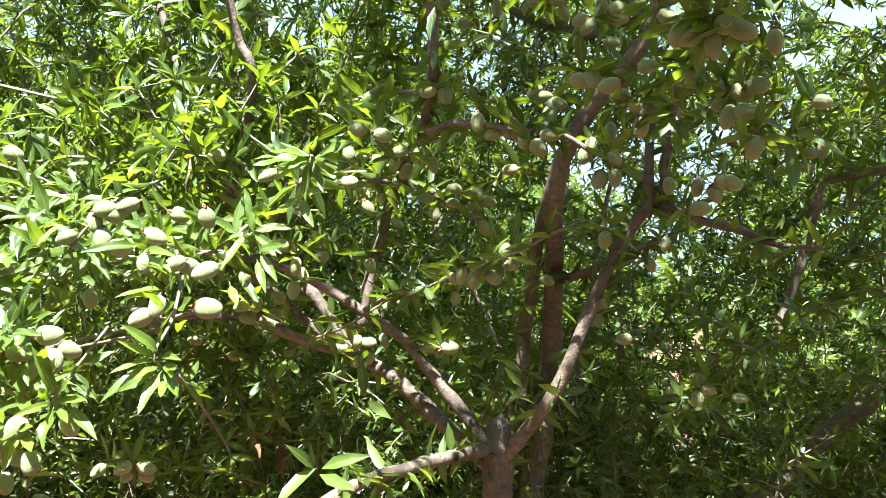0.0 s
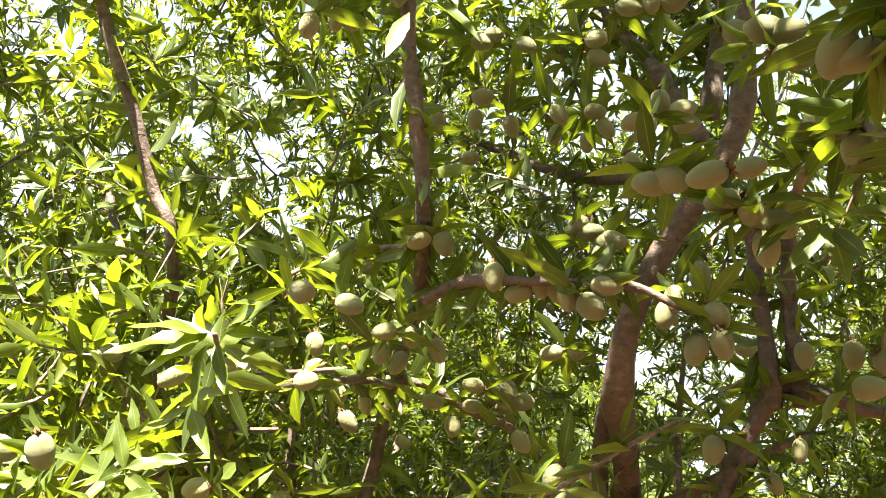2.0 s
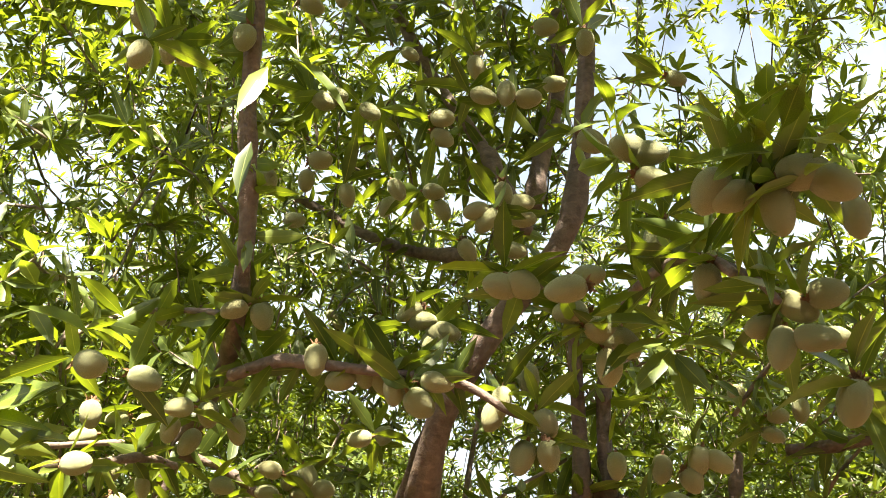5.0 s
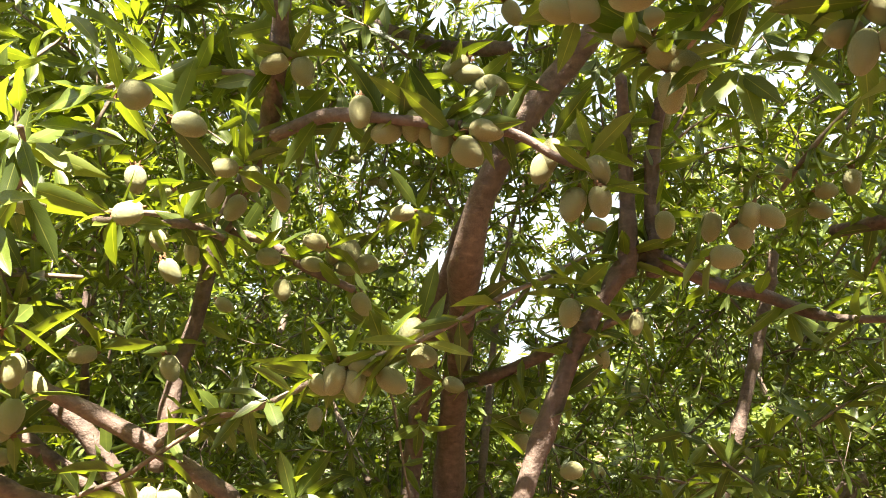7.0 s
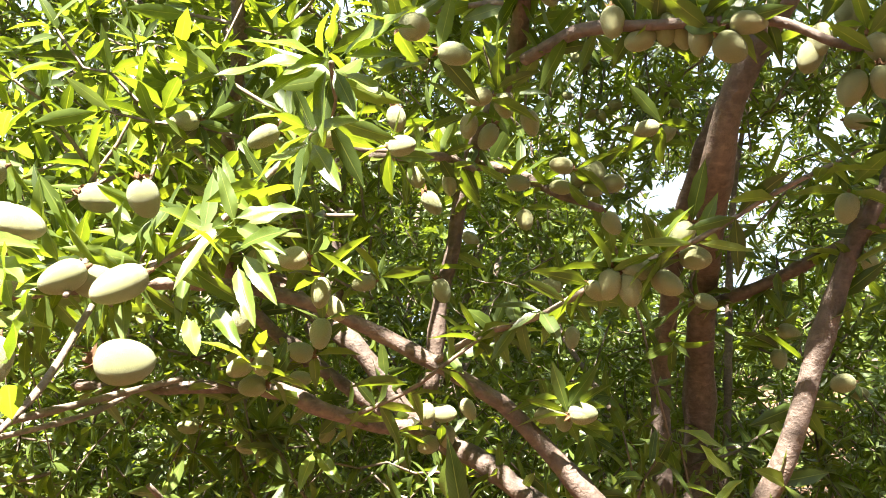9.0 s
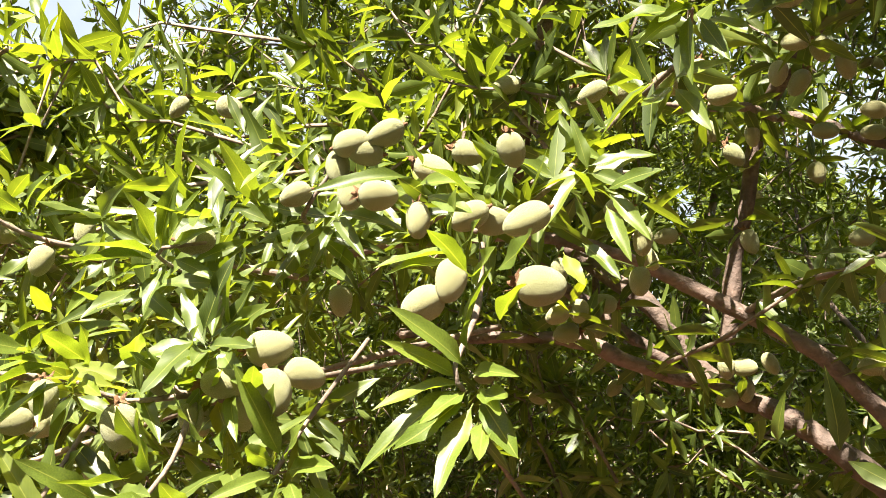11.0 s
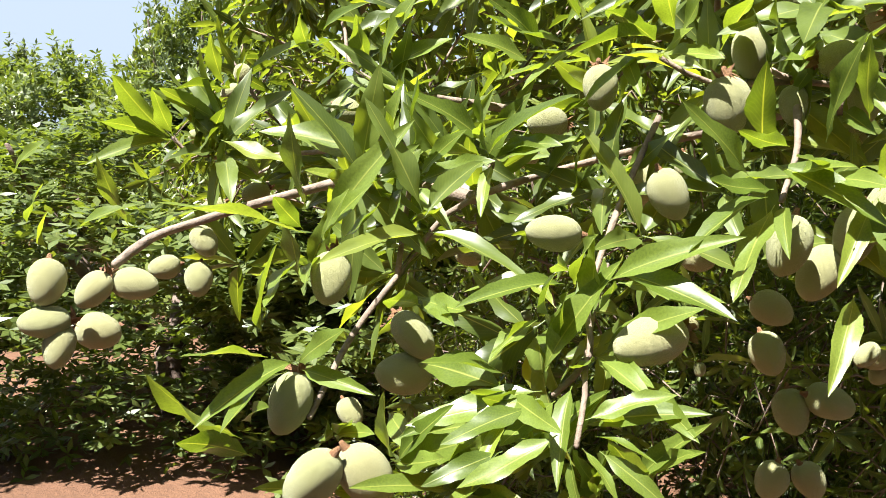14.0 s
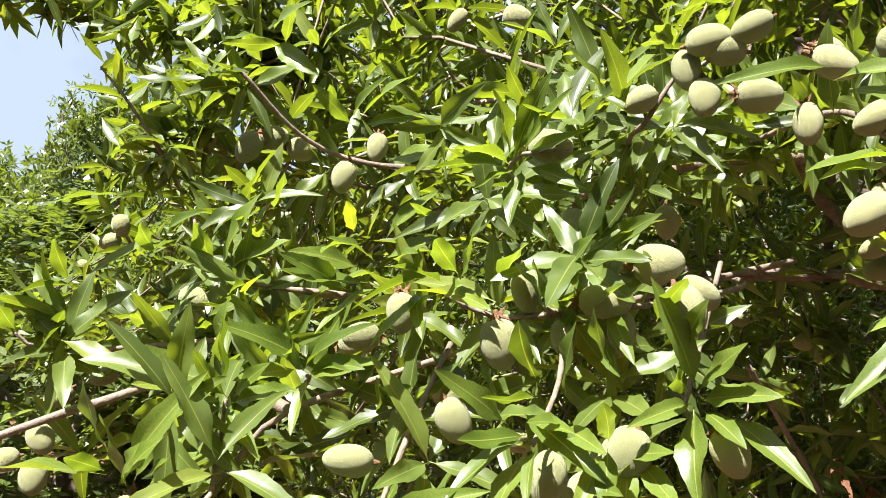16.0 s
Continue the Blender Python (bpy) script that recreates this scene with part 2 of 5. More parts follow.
def blade(rows, cols, fold, curl, teeth, wave, wide=0.25, seed=0):
    """One leaf blade along +x, 1 long; folded along the midrib, drooping, with a toothed margin and a short stalk."""
    rng = random.Random(seed)
    ph = rng.uniform(0, 6)
    verts, faces, uvs = [], [], []
    xs = [i / (rows - 1) for i in range(rows)]
    for i, x in enumerate(xs):
        u = max(0.0, (x - 0.12) / 0.88)
        w = 0.5 * wide * (math.sin(math.pi * min(1, u) ** 0.72) ** 0.85 if 0 < u < 1 else 0.0) + (0.006 if x < 0.99 else 0.0)
        if teeth and i % 2 and 0 < u < 1:
            w *= 0.93
        z0 = -curl * x * x + 0.012 * math.sin(ph + 5 * x)
        for j in range(cols):
            s = 2 * j / (cols - 1) - 1
            y = s * w
            z = z0 + abs(y) * fold + wave * math.sin(ph + 11 * x + 2 * s) * abs(s) * w
            verts.append((x, y, z))
    for i in range(rows - 1):
        for j in range(cols - 1):
            a = i * cols + j
            faces.append((a, a + cols, a + cols + 1, a + 1))
            for v in (a, a + cols, a + cols + 1, a + 1):
                uvs.append((xs[v // cols], (v % cols) / (cols - 1)))
    return np.array(verts), np.array(faces), np.array(uvs)


NEAR_BLADES = [blade(15, 5, f, c, True, w, wd, s) for s, (f, c, w, wd) in enumerate(((0.35, 0.12, 0.25, 0.22), (0.5, 0.25, 0.2, 0.2), (0.2, 0.05, 0.3, 0.235), (0.6, 0.35, 0.15, 0.2), (0.3, -0.1, 0.3, 0.225), (0.45, 0.18, 0.35, 0.25)))]
NEAR_LEAVES = [mesh_object("leaf", v, f, LEAF, u) for v, f, u in NEAR_BLADES]
MASS_BLADES = [blade(4, 3, f, c, False, 0.0, 0.26, s) for s, (f, c) in enumerate(((0.3, 0.1), (0.5, 0.25), (0.2, -0.05), (0.6, 0.35)))]
FAR_BLADES = [blade(3, 2, 0.0, c, False, 0.0, 0.36, s) for s, c in enumerate((0.2, -0.05))]


def frames_for(direction, normal):
    """Rotation matrices (n, 3, 3) with x along direction and z near normal."""
    x = direction / (np.linalg.norm(direction, axis=1)[:, None] + 1e-9)
    y = np.cross(normal, x)
    y /= np.linalg.norm(y, axis=1)[:, None] + 1e-9
    z = np.cross(x, y)
    return np.stack([x, y, z], -1)


def leaf_mass(name, place, direction, normal, size, blades, mat, rng):
    """Many leaves joined into one mesh."""
    rot = frames_for(direction, normal) * size[:, None, None]
    kind = rng.integers(0, len(blades), len(place))
    vs, fs, us, base = [], [], [], 0
    for k, (bv, bf, bu) in enumerate(blades):
        sel = np.where(kind == k)[0]
        v = np.einsum("nij,vj->nvi", rot[sel], bv) + place[sel][:, None]
        f = bf[None] + base + (np.arange(len(sel)) * len(bv))[:, None, None]
        vs.append(v.reshape(-1, 3)); fs.append(f.reshape(-1, 4)); us.append(np.tile(bu, (len(sel), 1)))
        base += len(sel) * len(bv)
    v, f, u = np.concatenate(vs), np.concatenate(fs), np.concatenate(us)
    me = bpy.data.meshes.new(name)
    me.vertices.add(len(v)); me.vertices.foreach_set("co", v.ravel().astype(np.float32))
    me.loops.add(f.size); me.loops.foreach_set("vertex_index", f.ravel().astype(np.int32))
    me.polygons.add(len(f)); me.polygons.foreach_set("loop_start", np.arange(0, f.size, 4, dtype=np.int32))
    me.update(calc_edges=True)
    me.uv_layers.new(name="UVMap").data.foreach_set("uv", u.astype(np.float32).ravel())
    me.polygons.foreach_set("use_smooth", np.ones(len(f), bool))
    me.materials.append(mat)
    me.validate()
    return me


def rosettes(spots, axes, rng, count=(4, 7), size=(0.05, 0.085), splay=(35, 85), droop=0.25):
    """Leaf places, directions, normals and sizes for clusters of leaves round shoot axes."""
    P, D, N, S = [], [], [], []
    for p, a in zip(spots, axes):
        a = a / np.linalg.norm(a)
        s = np.cross(a, (0.3, 0.5, 0.8)); s /= np.linalg.norm(s)
        t = np.cross(a, s)
        k, ph = rng.integers(count[0], count[1] + 1), rng.uniform(0, 6.28)
        for i in range(k):
            ang, el = ph + 2.4 * i, np.radians(rng.uniform(*splay))
            d = a * np.cos(el) + (s * np.cos(ang) + t * np.sin(ang)) * np.sin(el)
            d[2] -= droop * rng.uniform(0, 1)
            nrm = a * np.sin(el) - (s * np.cos(ang) + t * np.sin(ang)) * np.cos(el) + rng.normal(0, 0.3, 3) + (0, 0, 0.35)
            P.append(p + a * rng.uniform(-0.01, 0.012)); D.append(d); N.append(nrm); S.append(rng.uniform(*size))
    return np.array(P), np.array(D), np.array(N), np.array(S)


def hull_mesh(seed):
    """A young almond in its hull: flattened egg with a pointed tip, one seam furrow and a dry calyx at the stem end."""
    rng = random.Random(seed)
    rings, sides = 14, 18
    verts, faces = [], []
    for i in range(rings + 1):
        u = i / rings
        c = -math.cos(math.pi * u)
        x = 0.5 * c
        r = 0.385 * math.sin(math.pi * u) ** 0.92 * (1 - 0.13 * c) if 0 < i < rings else 0.0
        if i == rings:
            x += 0.012
        for k in range(sides):
            a = 2 * math.pi * k / sides
            q = r * (1 - 0.07 * math.exp(-((a - math.pi / 2) / 0.22) ** 2)) * (1 + 0.02 * math.sin(3 * a + seed + 4 * u))
            verts.append((x, 0.84 * q * math.cos(a), q * math.sin(a) + 0.03 * math.sin(math.pi * u)))
    for i in range(rings):
        for k in range(sides):
            a, b = i * sides + k, i * sides + (k + 1) % sides
            faces.append((a, b, b + sides, a + sides))
    me = mesh_object("almond", verts, faces, HULL)
    me.materials.append(STEM)
    return me


HULLS = [hull_mesh(s) for s in range(4)]
_v, _f = tube(spline([(-0.62, 0, 0.0), (-0.5, 0, 0), (-0.46, 0, 0.01)], 0.03), 0.035, 0.09, 7)
CALYX = mesh_object("calyx", _v, _f, STEM)


def withered_calyx(seed):
    """The dried flower cup that clings to the stem end: a stalk and a ruff of curled brown shreds."""
    rng = np.random.default_rng(seed)
    v, f = tube(spline([(-0.66, 0, 0.0), (-0.5, 0, 0), (-0.45, 0, 0.01)], 0.03), 0.035, 0.1, 7)
    v, f = [tuple(q) for q in v], list(f)
    bv, bf, _ = blade(5, 3, 0.8, 0.9, False, 0.4, 0.5, seed)
    for i in range(9):
        a = i * 0.7 + rng.uniform(-0.2, 0.2)
        d = np.array([[rng.uniform(-0.5, 0.5), math.cos(a), math.sin(a)]])
        r = frames_for(d, rng.normal(0, 1, (1, 3)))[0] * rng.uniform(0.13, 0.26)
        f.extend(tuple(int(k) + len(v) for k in q) for q in bf)
        v.extend(tuple(q) for q in bv @ r.T + (-0.5, 0, 0))
    return mesh_object("calyx", v, f, STEM)


WITHERED = [withered_calyx(s) for s in range(3)]


def almond(parent, place, axis, size, rng):
    """axis: from the stem to the tip."""
    rot = Vector(axis).to_track_quat("X", "Z").to_matrix().to_4x4() @ Matrix.Rotation(rng.uniform(0, 6.28), 4, "X")
    w = rng.uniform(0.92, 1.08)
    m = Matrix.Translation(Vector(place)) @ rot @ Matrix.Diagonal((size, size * w, size * w, 1))
    ob = part("almond", rng.choice(HULLS), parent, "", m)
    if rng.random() < 0.45:
        part("calyx", rng.choice(WITHERED), ob, "withered brown flower cup")
    else:
        part("calyx", CALYX, ob)
    return ob

# ---- ground ----
gv, gf, GRID = [], [], 110
coords = [math.copysign(abs(u) ** 3 * 600, u) for u in np.linspace(-1, 1, GRID)]
for yy in coords:
    for xx in coords:
        gv.append((xx, yy, 0.05 * noise.noise(Vector((xx * 0.5, yy * 0.5, 3))) + 0.02 * noise.noise(Vector((xx * 2.3, yy * 2.3, 1)))))
for j in range(GRID - 1):
    for i in range(GRID - 1):
        a = j * GRID + i
        gf.append((a, a + 1, a + GRID + 1, a + GRID))
ground = tagged(new("ground", mesh_object("ground", gv, gf, SOIL)), "bare reddish brown orchard soil", "ground", kind="structure")

# ---- the almond tree ----
tree = tagged(new("almond_tree"), "leafy almond tree heavy with unripe downy green almonds", "tree")
STEMS, FRUIT, SINGLE = [], [], []
pick = random.Random(11)
gen = np.random.default_rng(7)


def bough(name, pts, r0, r1, slim=1.0):
    if r0 > 0.018:
        r0, r1 = r0 * 0.7, r1 * 0.78
    elif r0 < 0.0085 and pts[-1][0] < -0.25 and pts[-1][1] < 1.45:
        r0, r1 = r0 * 0.5, r1 * 0.5
    elif r0 < 0.0065:
        r0, r1 = r0 * 0.7, r1 * 0.7
    path = spline(pts, max(0.012, r0 * 0.9))
    v, f = tube(path, r0 * slim, r1 * slim, 12 if r0 > 0.012 else 8, 0.1, int(len(path) * 0.12) + 1, random.Random(len(STEMS)))
    STEMS.append((path, r0, r1))
    mat = BARK if r0 > 0.0042 else TWIG
    part(name, mesh_object(name, v, f, mat), tree)


def almonds(rows):
    for x, y, z, ax, ay, az, size in rows:
        size *= 0.91
        almond(tree, (x, y, z), (ax, ay, az), size, pick)
        FRUIT.append((np.array((x, y, z)) - np.array((ax, ay, az)) * size * 0.55, np.array((ax, ay, az))))


def leaves_at(rows):
    SINGLE.extend((np.array(r[:3]), np.array(r[3:])) for r in rows)


# limbs, branches and twigs: centre lines from base to tip, radii at both ends
bough("trunk", [(0.142, 1.7, -0.06), (0.132, 1.67, 0.5), (0.102, 1.63, 1), (0.102, 1.62, 1.366)], 0.065, 0.036)
bough("limb", [(0.102, 1.62, 1.306), (-0.066, 1.625, 1.5), (-0.112, 1.619, 1.541), (-0.181, 1.623, 1.583), (-0.254, 1.611, 1.624), (-0.307, 1.58, 1.65), (-0.36, 1.54, 1.668), (-0.428, 1.48, 1.675), (-0.529, 1.373, 1.66), (-0.571, 1.34, 1.648), (-0.587, 1.3, 1.648)], 0.0165, 0.0055, 0.8)
bough("limb", [(0.102, 1.62, 1.296), (0.194, 1.55, 1.444), (0.248, 1.54, 1.583), (0.275, 1.53, 1.657), (0.296, 1.52, 1.711), (0.327, 1.51, 1.762), (0.353, 1.5, 1.807)], 0.02, 0.011)
bough("limb", [(0.132, 1.95, 0.7), (0.24, 2.15, 1.331), (0.243, 2.05, 1.617), (0.215, 1.82, 1.764), (0.196, 1.705, 1.808), (0.208, 1.64, 1.898), (0.244, 1.6, 1.972), (0.289, 1.58, 2.038), (0.327, 1.55, 2.085), (0.362, 1.53, 2.152), (0.382, 1.52, 2.277), (0.399, 1.52, 2.428), (0.414, 1.52, 2.595)], 0.05, 0.013)
bough("branch", [(0.171, 2.1, 1.341), (0.178, 2.1, 1.518), (0.186, 2.02, 1.656), (0.192, 1.95, 1.755), (0.206, 1.86, 1.841), (0.226, 1.76, 1.925)], 0.0175, 0.014)
bough("branch", [(-0.198, 1.77, 1.542), (-0.19, 1.77, 1.588), (-0.18, 1.77, 1.667), (-0.16, 1.77, 1.739), (-0.141, 1.765, 1.837), (-0.114, 1.7, 1.884), (-0.073, 1.58, 1.922), (-0.056, 1.5, 1.956), (-0.048, 1.44, 2.027), (-0.05, 1.42, 2.097), (-0.059, 1.4, 2.189), (-0.06, 1.38, 2.285), (-0.062, 1.36, 2.385)], 0.014, 0.011, 0.8)
bough("branch", [(-0.199, 1.8, 1.487), (-0.261, 1.75, 1.493), (-0.298, 1.71, 1.509), (-0.334, 1.682, 1.524), (-0.374, 1.67, 1.546), (-0.439, 1.67, 1.555), (-0.543, 1.66, 1.557), (-0.633, 1.62, 1.564)], 0.014, 0.0095, 0.78)
bough("limb", [(0.102, 1.65, 1.266), (-0.107, 1.74, 1.431), (-0.175, 1.8, 1.461), (-0.208, 1.81, 1.483), (-0.24, 1.805, 1.51), (-0.271, 1.8, 1.556), (-0.308, 1.8, 1.605), (-0.379, 1.83, 1.658), (-0.56, 1.98, 1.802), (-0.729, 2.1, 1.953), (-0.886, 2.2, 2.097), (-1.099, 2.3, 2.287)], 0.0145, 0.011)
bough("branch", [(-0.487, 1.85, 1.924), (-0.6, 1.9, 1.978), (-0.655, 1.93, 2.077), (-0.713, 1.96, 2.181), (-0.77, 2, 2.308)], 0.008, 0.01)
bough("branch", [(-0.415, 1.9, 1.751), (-0.47, 1.95, 1.873), (-0.535, 2, 2.017), (-0.594, 2.05, 2.174), (-0.641, 2.1, 2.333)], 0.012, 0.009)
bough("branch", [(-0.506, 2.5, 1.718), (-0.498, 2.5, 1.865), (-0.494, 2.5, 2.001), (-0.485, 2.5, 2.183)], 0.011, 0.009)
bough("twig", [(-0.177, 1.62, 1.58), (-0.116, 1.58, 1.612), (-0.053, 1.52, 1.627), (0.014, 1.45, 1.658), (0.097, 1.4, 1.69), (0.162, 1.38, 1.726), (0.209, 1.36, 1.747)], 0.006, 0.003)
bough("twig", [(-0.269, 1.62, 1.521), (-0.205, 1.6, 1.548), (-0.169, 1.58, 1.571), (-0.114, 1.56, 1.608)], 0.004, 0.003)
bough("twig", [(-0.054, 1.5, 1.913), (-0.008, 1.46, 1.922), (0.02, 1.43, 1.916), (0.074, 1.41, 1.907), (0.172, 1.38, 1.892), (0.225, 1.37, 1.863), (0.261, 1.37, 1.853)], 0.007, 0.004)
bough("twig", [(-0.127, 1.75, 1.865), (-0.189, 1.68, 1.861), (-0.247, 1.6, 1.845), (-0.294, 1.5, 1.828)], 0.006, 0.004)
bough("twig", [(-0.127, 1.75, 1.857), (-0.071, 1.73, 1.842), (-0.017, 1.71, 1.805), (0.046, 1.7, 1.776)], 0.008, 0.005)
bough("twig", [(-0.282, 1.34, 1.768), (-0.328, 1.32, 1.715), (-0.345, 1.3, 1.693), (-0.37, 1.27, 1.667)], 0.006, 0.005)
bough("twig", [(-0.464, 1.5, 2), (-0.393, 1.5, 1.98), (-0.325, 1.5, 1.957)], 0.0035, 0.002)
bough("branch", [(0.22, 1.95, 1.653), (0.307, 1.88, 1.683), (0.394, 1.8, 1.731), (0.464, 1.75, 1.765)], 0.01, 0.006)
bough("branch", [(0.348, 1.51, 1.8), (0.391, 1.5, 1.79), (0.445, 1.5, 1.769), (0.501, 1.5, 1.758), (0.57, 1.48, 1.731), (0.621, 1.42, 1.723)], 0.01, 0.004)
bough("branch", [(0.816, 2.2, 1.436), (0.878, 2.2, 1.625), (0.915, 2.18, 1.776), (0.941, 2.15, 1.939)], 0.015, 0.01)
bough("limb", [(0.775, 2.5, 0.835), (0.987, 2.5, 1.079), (1.086, 2.5, 1.201), (1.185, 2.5, 1.289), (1.35, 2.5, 1.448)], 0.05, 0.035)
bough("branch", [(0.087, 1.62, 1.329), (0.012, 1.5, 1.332), (-0.059, 1.38, 1.334), (-0.12, 1.28, 1.333), (-0.169, 1.18, 1.32)], 0.013, 0.009)
bough("branch", [(-0.043, 2.2, 2.478), (0.044, 2.2, 2.44), (0.117, 2.17, 2.387), (0.194, 2.1, 2.327), (0.25, 2.05, 2.297), (0.323, 1.95, 2.255)], 0.01, 0.013)
bough("branch", [(0.154, 1.9, 2.762), (0.231, 1.88, 2.601), (0.269, 1.85, 2.513), (0.296, 1.83, 2.457), (0.334, 1.8, 2.366), (0.37, 1.75, 2.231)], 0.01, 0.013)
bough("limb", [(0.414, 1.85, 2.321), (0.433, 1.85, 2.414), (0.473, 1.85, 2.577), (0.482, 1.85, 2.763)], 0.024, 0.018)
bough("branch", [(0.344, 1.5, 1.773), (0.346, 1.5, 1.834), (0.346, 1.5, 1.892), (0.346, 1.5, 1.953), (0.336, 1.48, 2.002)], 0.01, 0.007)
bough("branch", [(0.376, 1.5, 1.774), (0.376, 1.5, 1.848), (0.38, 1.5, 1.921), (0.384, 1.48, 1.978)], 0.01, 0.007)
bough("branch", [(-0.242, 1.82, 1.48), (-0.476, 1.75, 1.703), (-0.379, 1.5, 1.979), (-0.401, 1.47, 2.061), (-0.424, 1.44, 2.158), (-0.461, 1.42, 2.264), (-0.486, 1.4, 2.361)], 0.01, 0.008)
bough("twig", [(0.331, 1.12, 1.926), (0.331, 1.15, 1.949), (0.355, 1.25, 1.987), (0.356, 1.35, 1.988), (0.378, 1.45, 1.969)], 0.006, 0.008)
bough("twig", [(0.326, 1.05, 1.966), (0.35, 1.12, 1.992), (0.368, 1.22, 1.998), (0.369, 1.3, 1.996)], 0.004, 0.006)
bough("twig", [(0.35, 1.1, 1.899), (0.349, 1.12, 1.923), (0.349, 1.16, 1.95)], 0.004, 0.005)
bough("twig", [(0.303, 1.03, 1.97), (0.309, 1.03, 1.997), (0.313, 1.03, 2.015)], 0.002, 0.0015)
bough("twig", [(-0.228, 1.5, 1.812), (-0.193, 1.55, 1.821), (-0.154, 1.62, 1.837), (-0.123, 1.68, 1.835)], 0.006, 0.007)
bough("twig", [(-0.207, 1.42, 1.925), (-0.177, 1.5, 1.974), (-0.123, 1.52, 1.99), (-0.06, 1.5, 1.982)], 0.004, 0.005)
bough("twig", [(0.608, 1.6, 1.914), (0.616, 1.55, 1.95), (0.638, 1.5, 1.991)], 0.005, 0.004)
bough("twig", [(0.752, 1.7, 1.884), (0.782, 1.6, 1.884), (0.818, 1.5, 1.891)], 0.01, 0.008)
bough("twig", [(-0.59, 1.33, 1.647), (-0.574, 1.26, 1.667), (-0.538, 1.183, 1.666), (-0.522, 1.19, 1.694), (-0.505, 1.19, 1.715)], 0.006, 0.003)
bough("branch", [(-0.571, 1.66, 1.557), (-0.5, 1.4, 1.54), (-0.525, 1.18, 1.525), (-0.559, 1.066, 1.519), (-0.571, 1.058, 1.525)], 0.007, 0.0035)
bough("branch", [(-0.47, 1.56, 1.57), (-0.56, 1.28, 1.53), (-0.66, 1.1, 1.485), (-0.74, 1.005, 1.447), (-0.767, 0.984, 1.416), (-0.766, 0.958, 1.397), (-0.751, 0.9, 1.369), (-0.735, 0.85, 1.335)], 0.008, 0.0032)
bough("branch", [(-0.74, 1.005, 1.447), (-0.867, 1.05, 1.462), (-0.916, 0.985, 1.442), (-0.95, 0.95, 1.426), (-0.968, 0.92, 1.413), (-0.965, 0.889, 1.395)], 0.006, 0.0042, 1.5)
bough("twig", [(-0.74, 1.005, 1.447), (-0.736, 1.02, 1.469), (-0.734, 1.015, 1.471)], 0.004, 0.003)
bough("twig", [(-0.766, 0.958, 1.397), (-0.765, 0.965, 1.439), (-0.761, 0.964, 1.458)], 0.004, 0.003)
bough("twig", [(-0.559, 1.066, 1.519), (-0.598, 1.04, 1.516), (-0.623, 1.02, 1.53)], 0.004, 0.003)
bough("twig", [(-0.629, 1.037, 1.498), (-0.635, 1, 1.449), (-0.636, 0.96, 1.396), (-0.622, 0.932, 1.369), (-0.637, 0.923, 1.348)], 0.004, 0.003)
bough("twig", [(-0.559, 1.066, 1.519), (-0.549, 1.03, 1.479), (-0.546, 0.983, 1.448)], 0.004, 0.003)
bough("twig", [(-0.485, 1.2, 1.556), (-0.476, 1.08, 1.499), (-0.475, 1.035, 1.47)], 0.004, 0.003)
bough("twig", [(-0.381, 1.2, 1.632), (-0.355, 1.1, 1.577), (-0.343, 1.015, 1.539), (-0.34, 1.023, 1.525)], 0.005, 0.003)
bough("twig", [(-0.529, 1.373, 1.66), (-0.416, 1.25, 1.674), (-0.371, 1.15, 1.636)], 0.005, 0.004)
bough("twig", [(-0.66, 1.25, 1.6), (-0.604, 1.076, 1.623), (-0.563, 1.08, 1.631)], 0.004, 0.003)
bough("twig", [(-0.6, 1.3, 1.62), (-0.75, 1.25, 1.649), (-0.827, 1.2, 1.658), (-0.861, 1.15, 1.68), (-0.887, 1.1, 1.73)], 0.007, 0.004)
bough("twig", [(-0.78, 1.2, 1.52), (-0.895, 1.082, 1.545), (-0.946, 1.1, 1.602)], 0.006, 0.003)
bough("twig", [(-0.85, 1.08, 1.49), (-0.994, 0.998, 1.477), (-1.016, 0.974, 1.492)], 0.005, 0.003)
bough("twig", [(-0.526, 1.6, 1.442), (-0.497, 1.7, 1.353), (-0.463, 1.75, 1.272), (-0.451, 1.75, 1.224)], 0.005, 0.004)
bough("twig", [(-0.257, 1.33, 1.782), (-0.217, 1.27, 1.795), (-0.209, 1.23, 1.818)], 0.004, 0.003)

bough("branch", [(-0.499, 2.577, 1.586), (-0.493, 2.513, 1.692), (-0.473, 2.442, 1.843), (-0.465, 2.425, 1.972), (-0.441, 2.362, 2.073)], 0.009, 0.007)
OVERHANG = []
for row in ([(-0.955, 1.380, 1.777), (-1.062, 1.373, 1.845), (-1.177, 1.362, 1.898), (-1.289, 1.318, 1.928), (-1.414, 1.280, 1.962), (-1.542, 1.262, 1.988)],
            [(-1.062, 1.373, 1.845), (-1.122, 1.340, 1.818), (-1.191, 1.336, 1.794), (-1.234, 1.337, 1.751), (-1.258, 1.349, 1.699)]):
    bough("twig", row, 0.004, 0.002)
    OVERHANG.append(STEMS[-1][0])

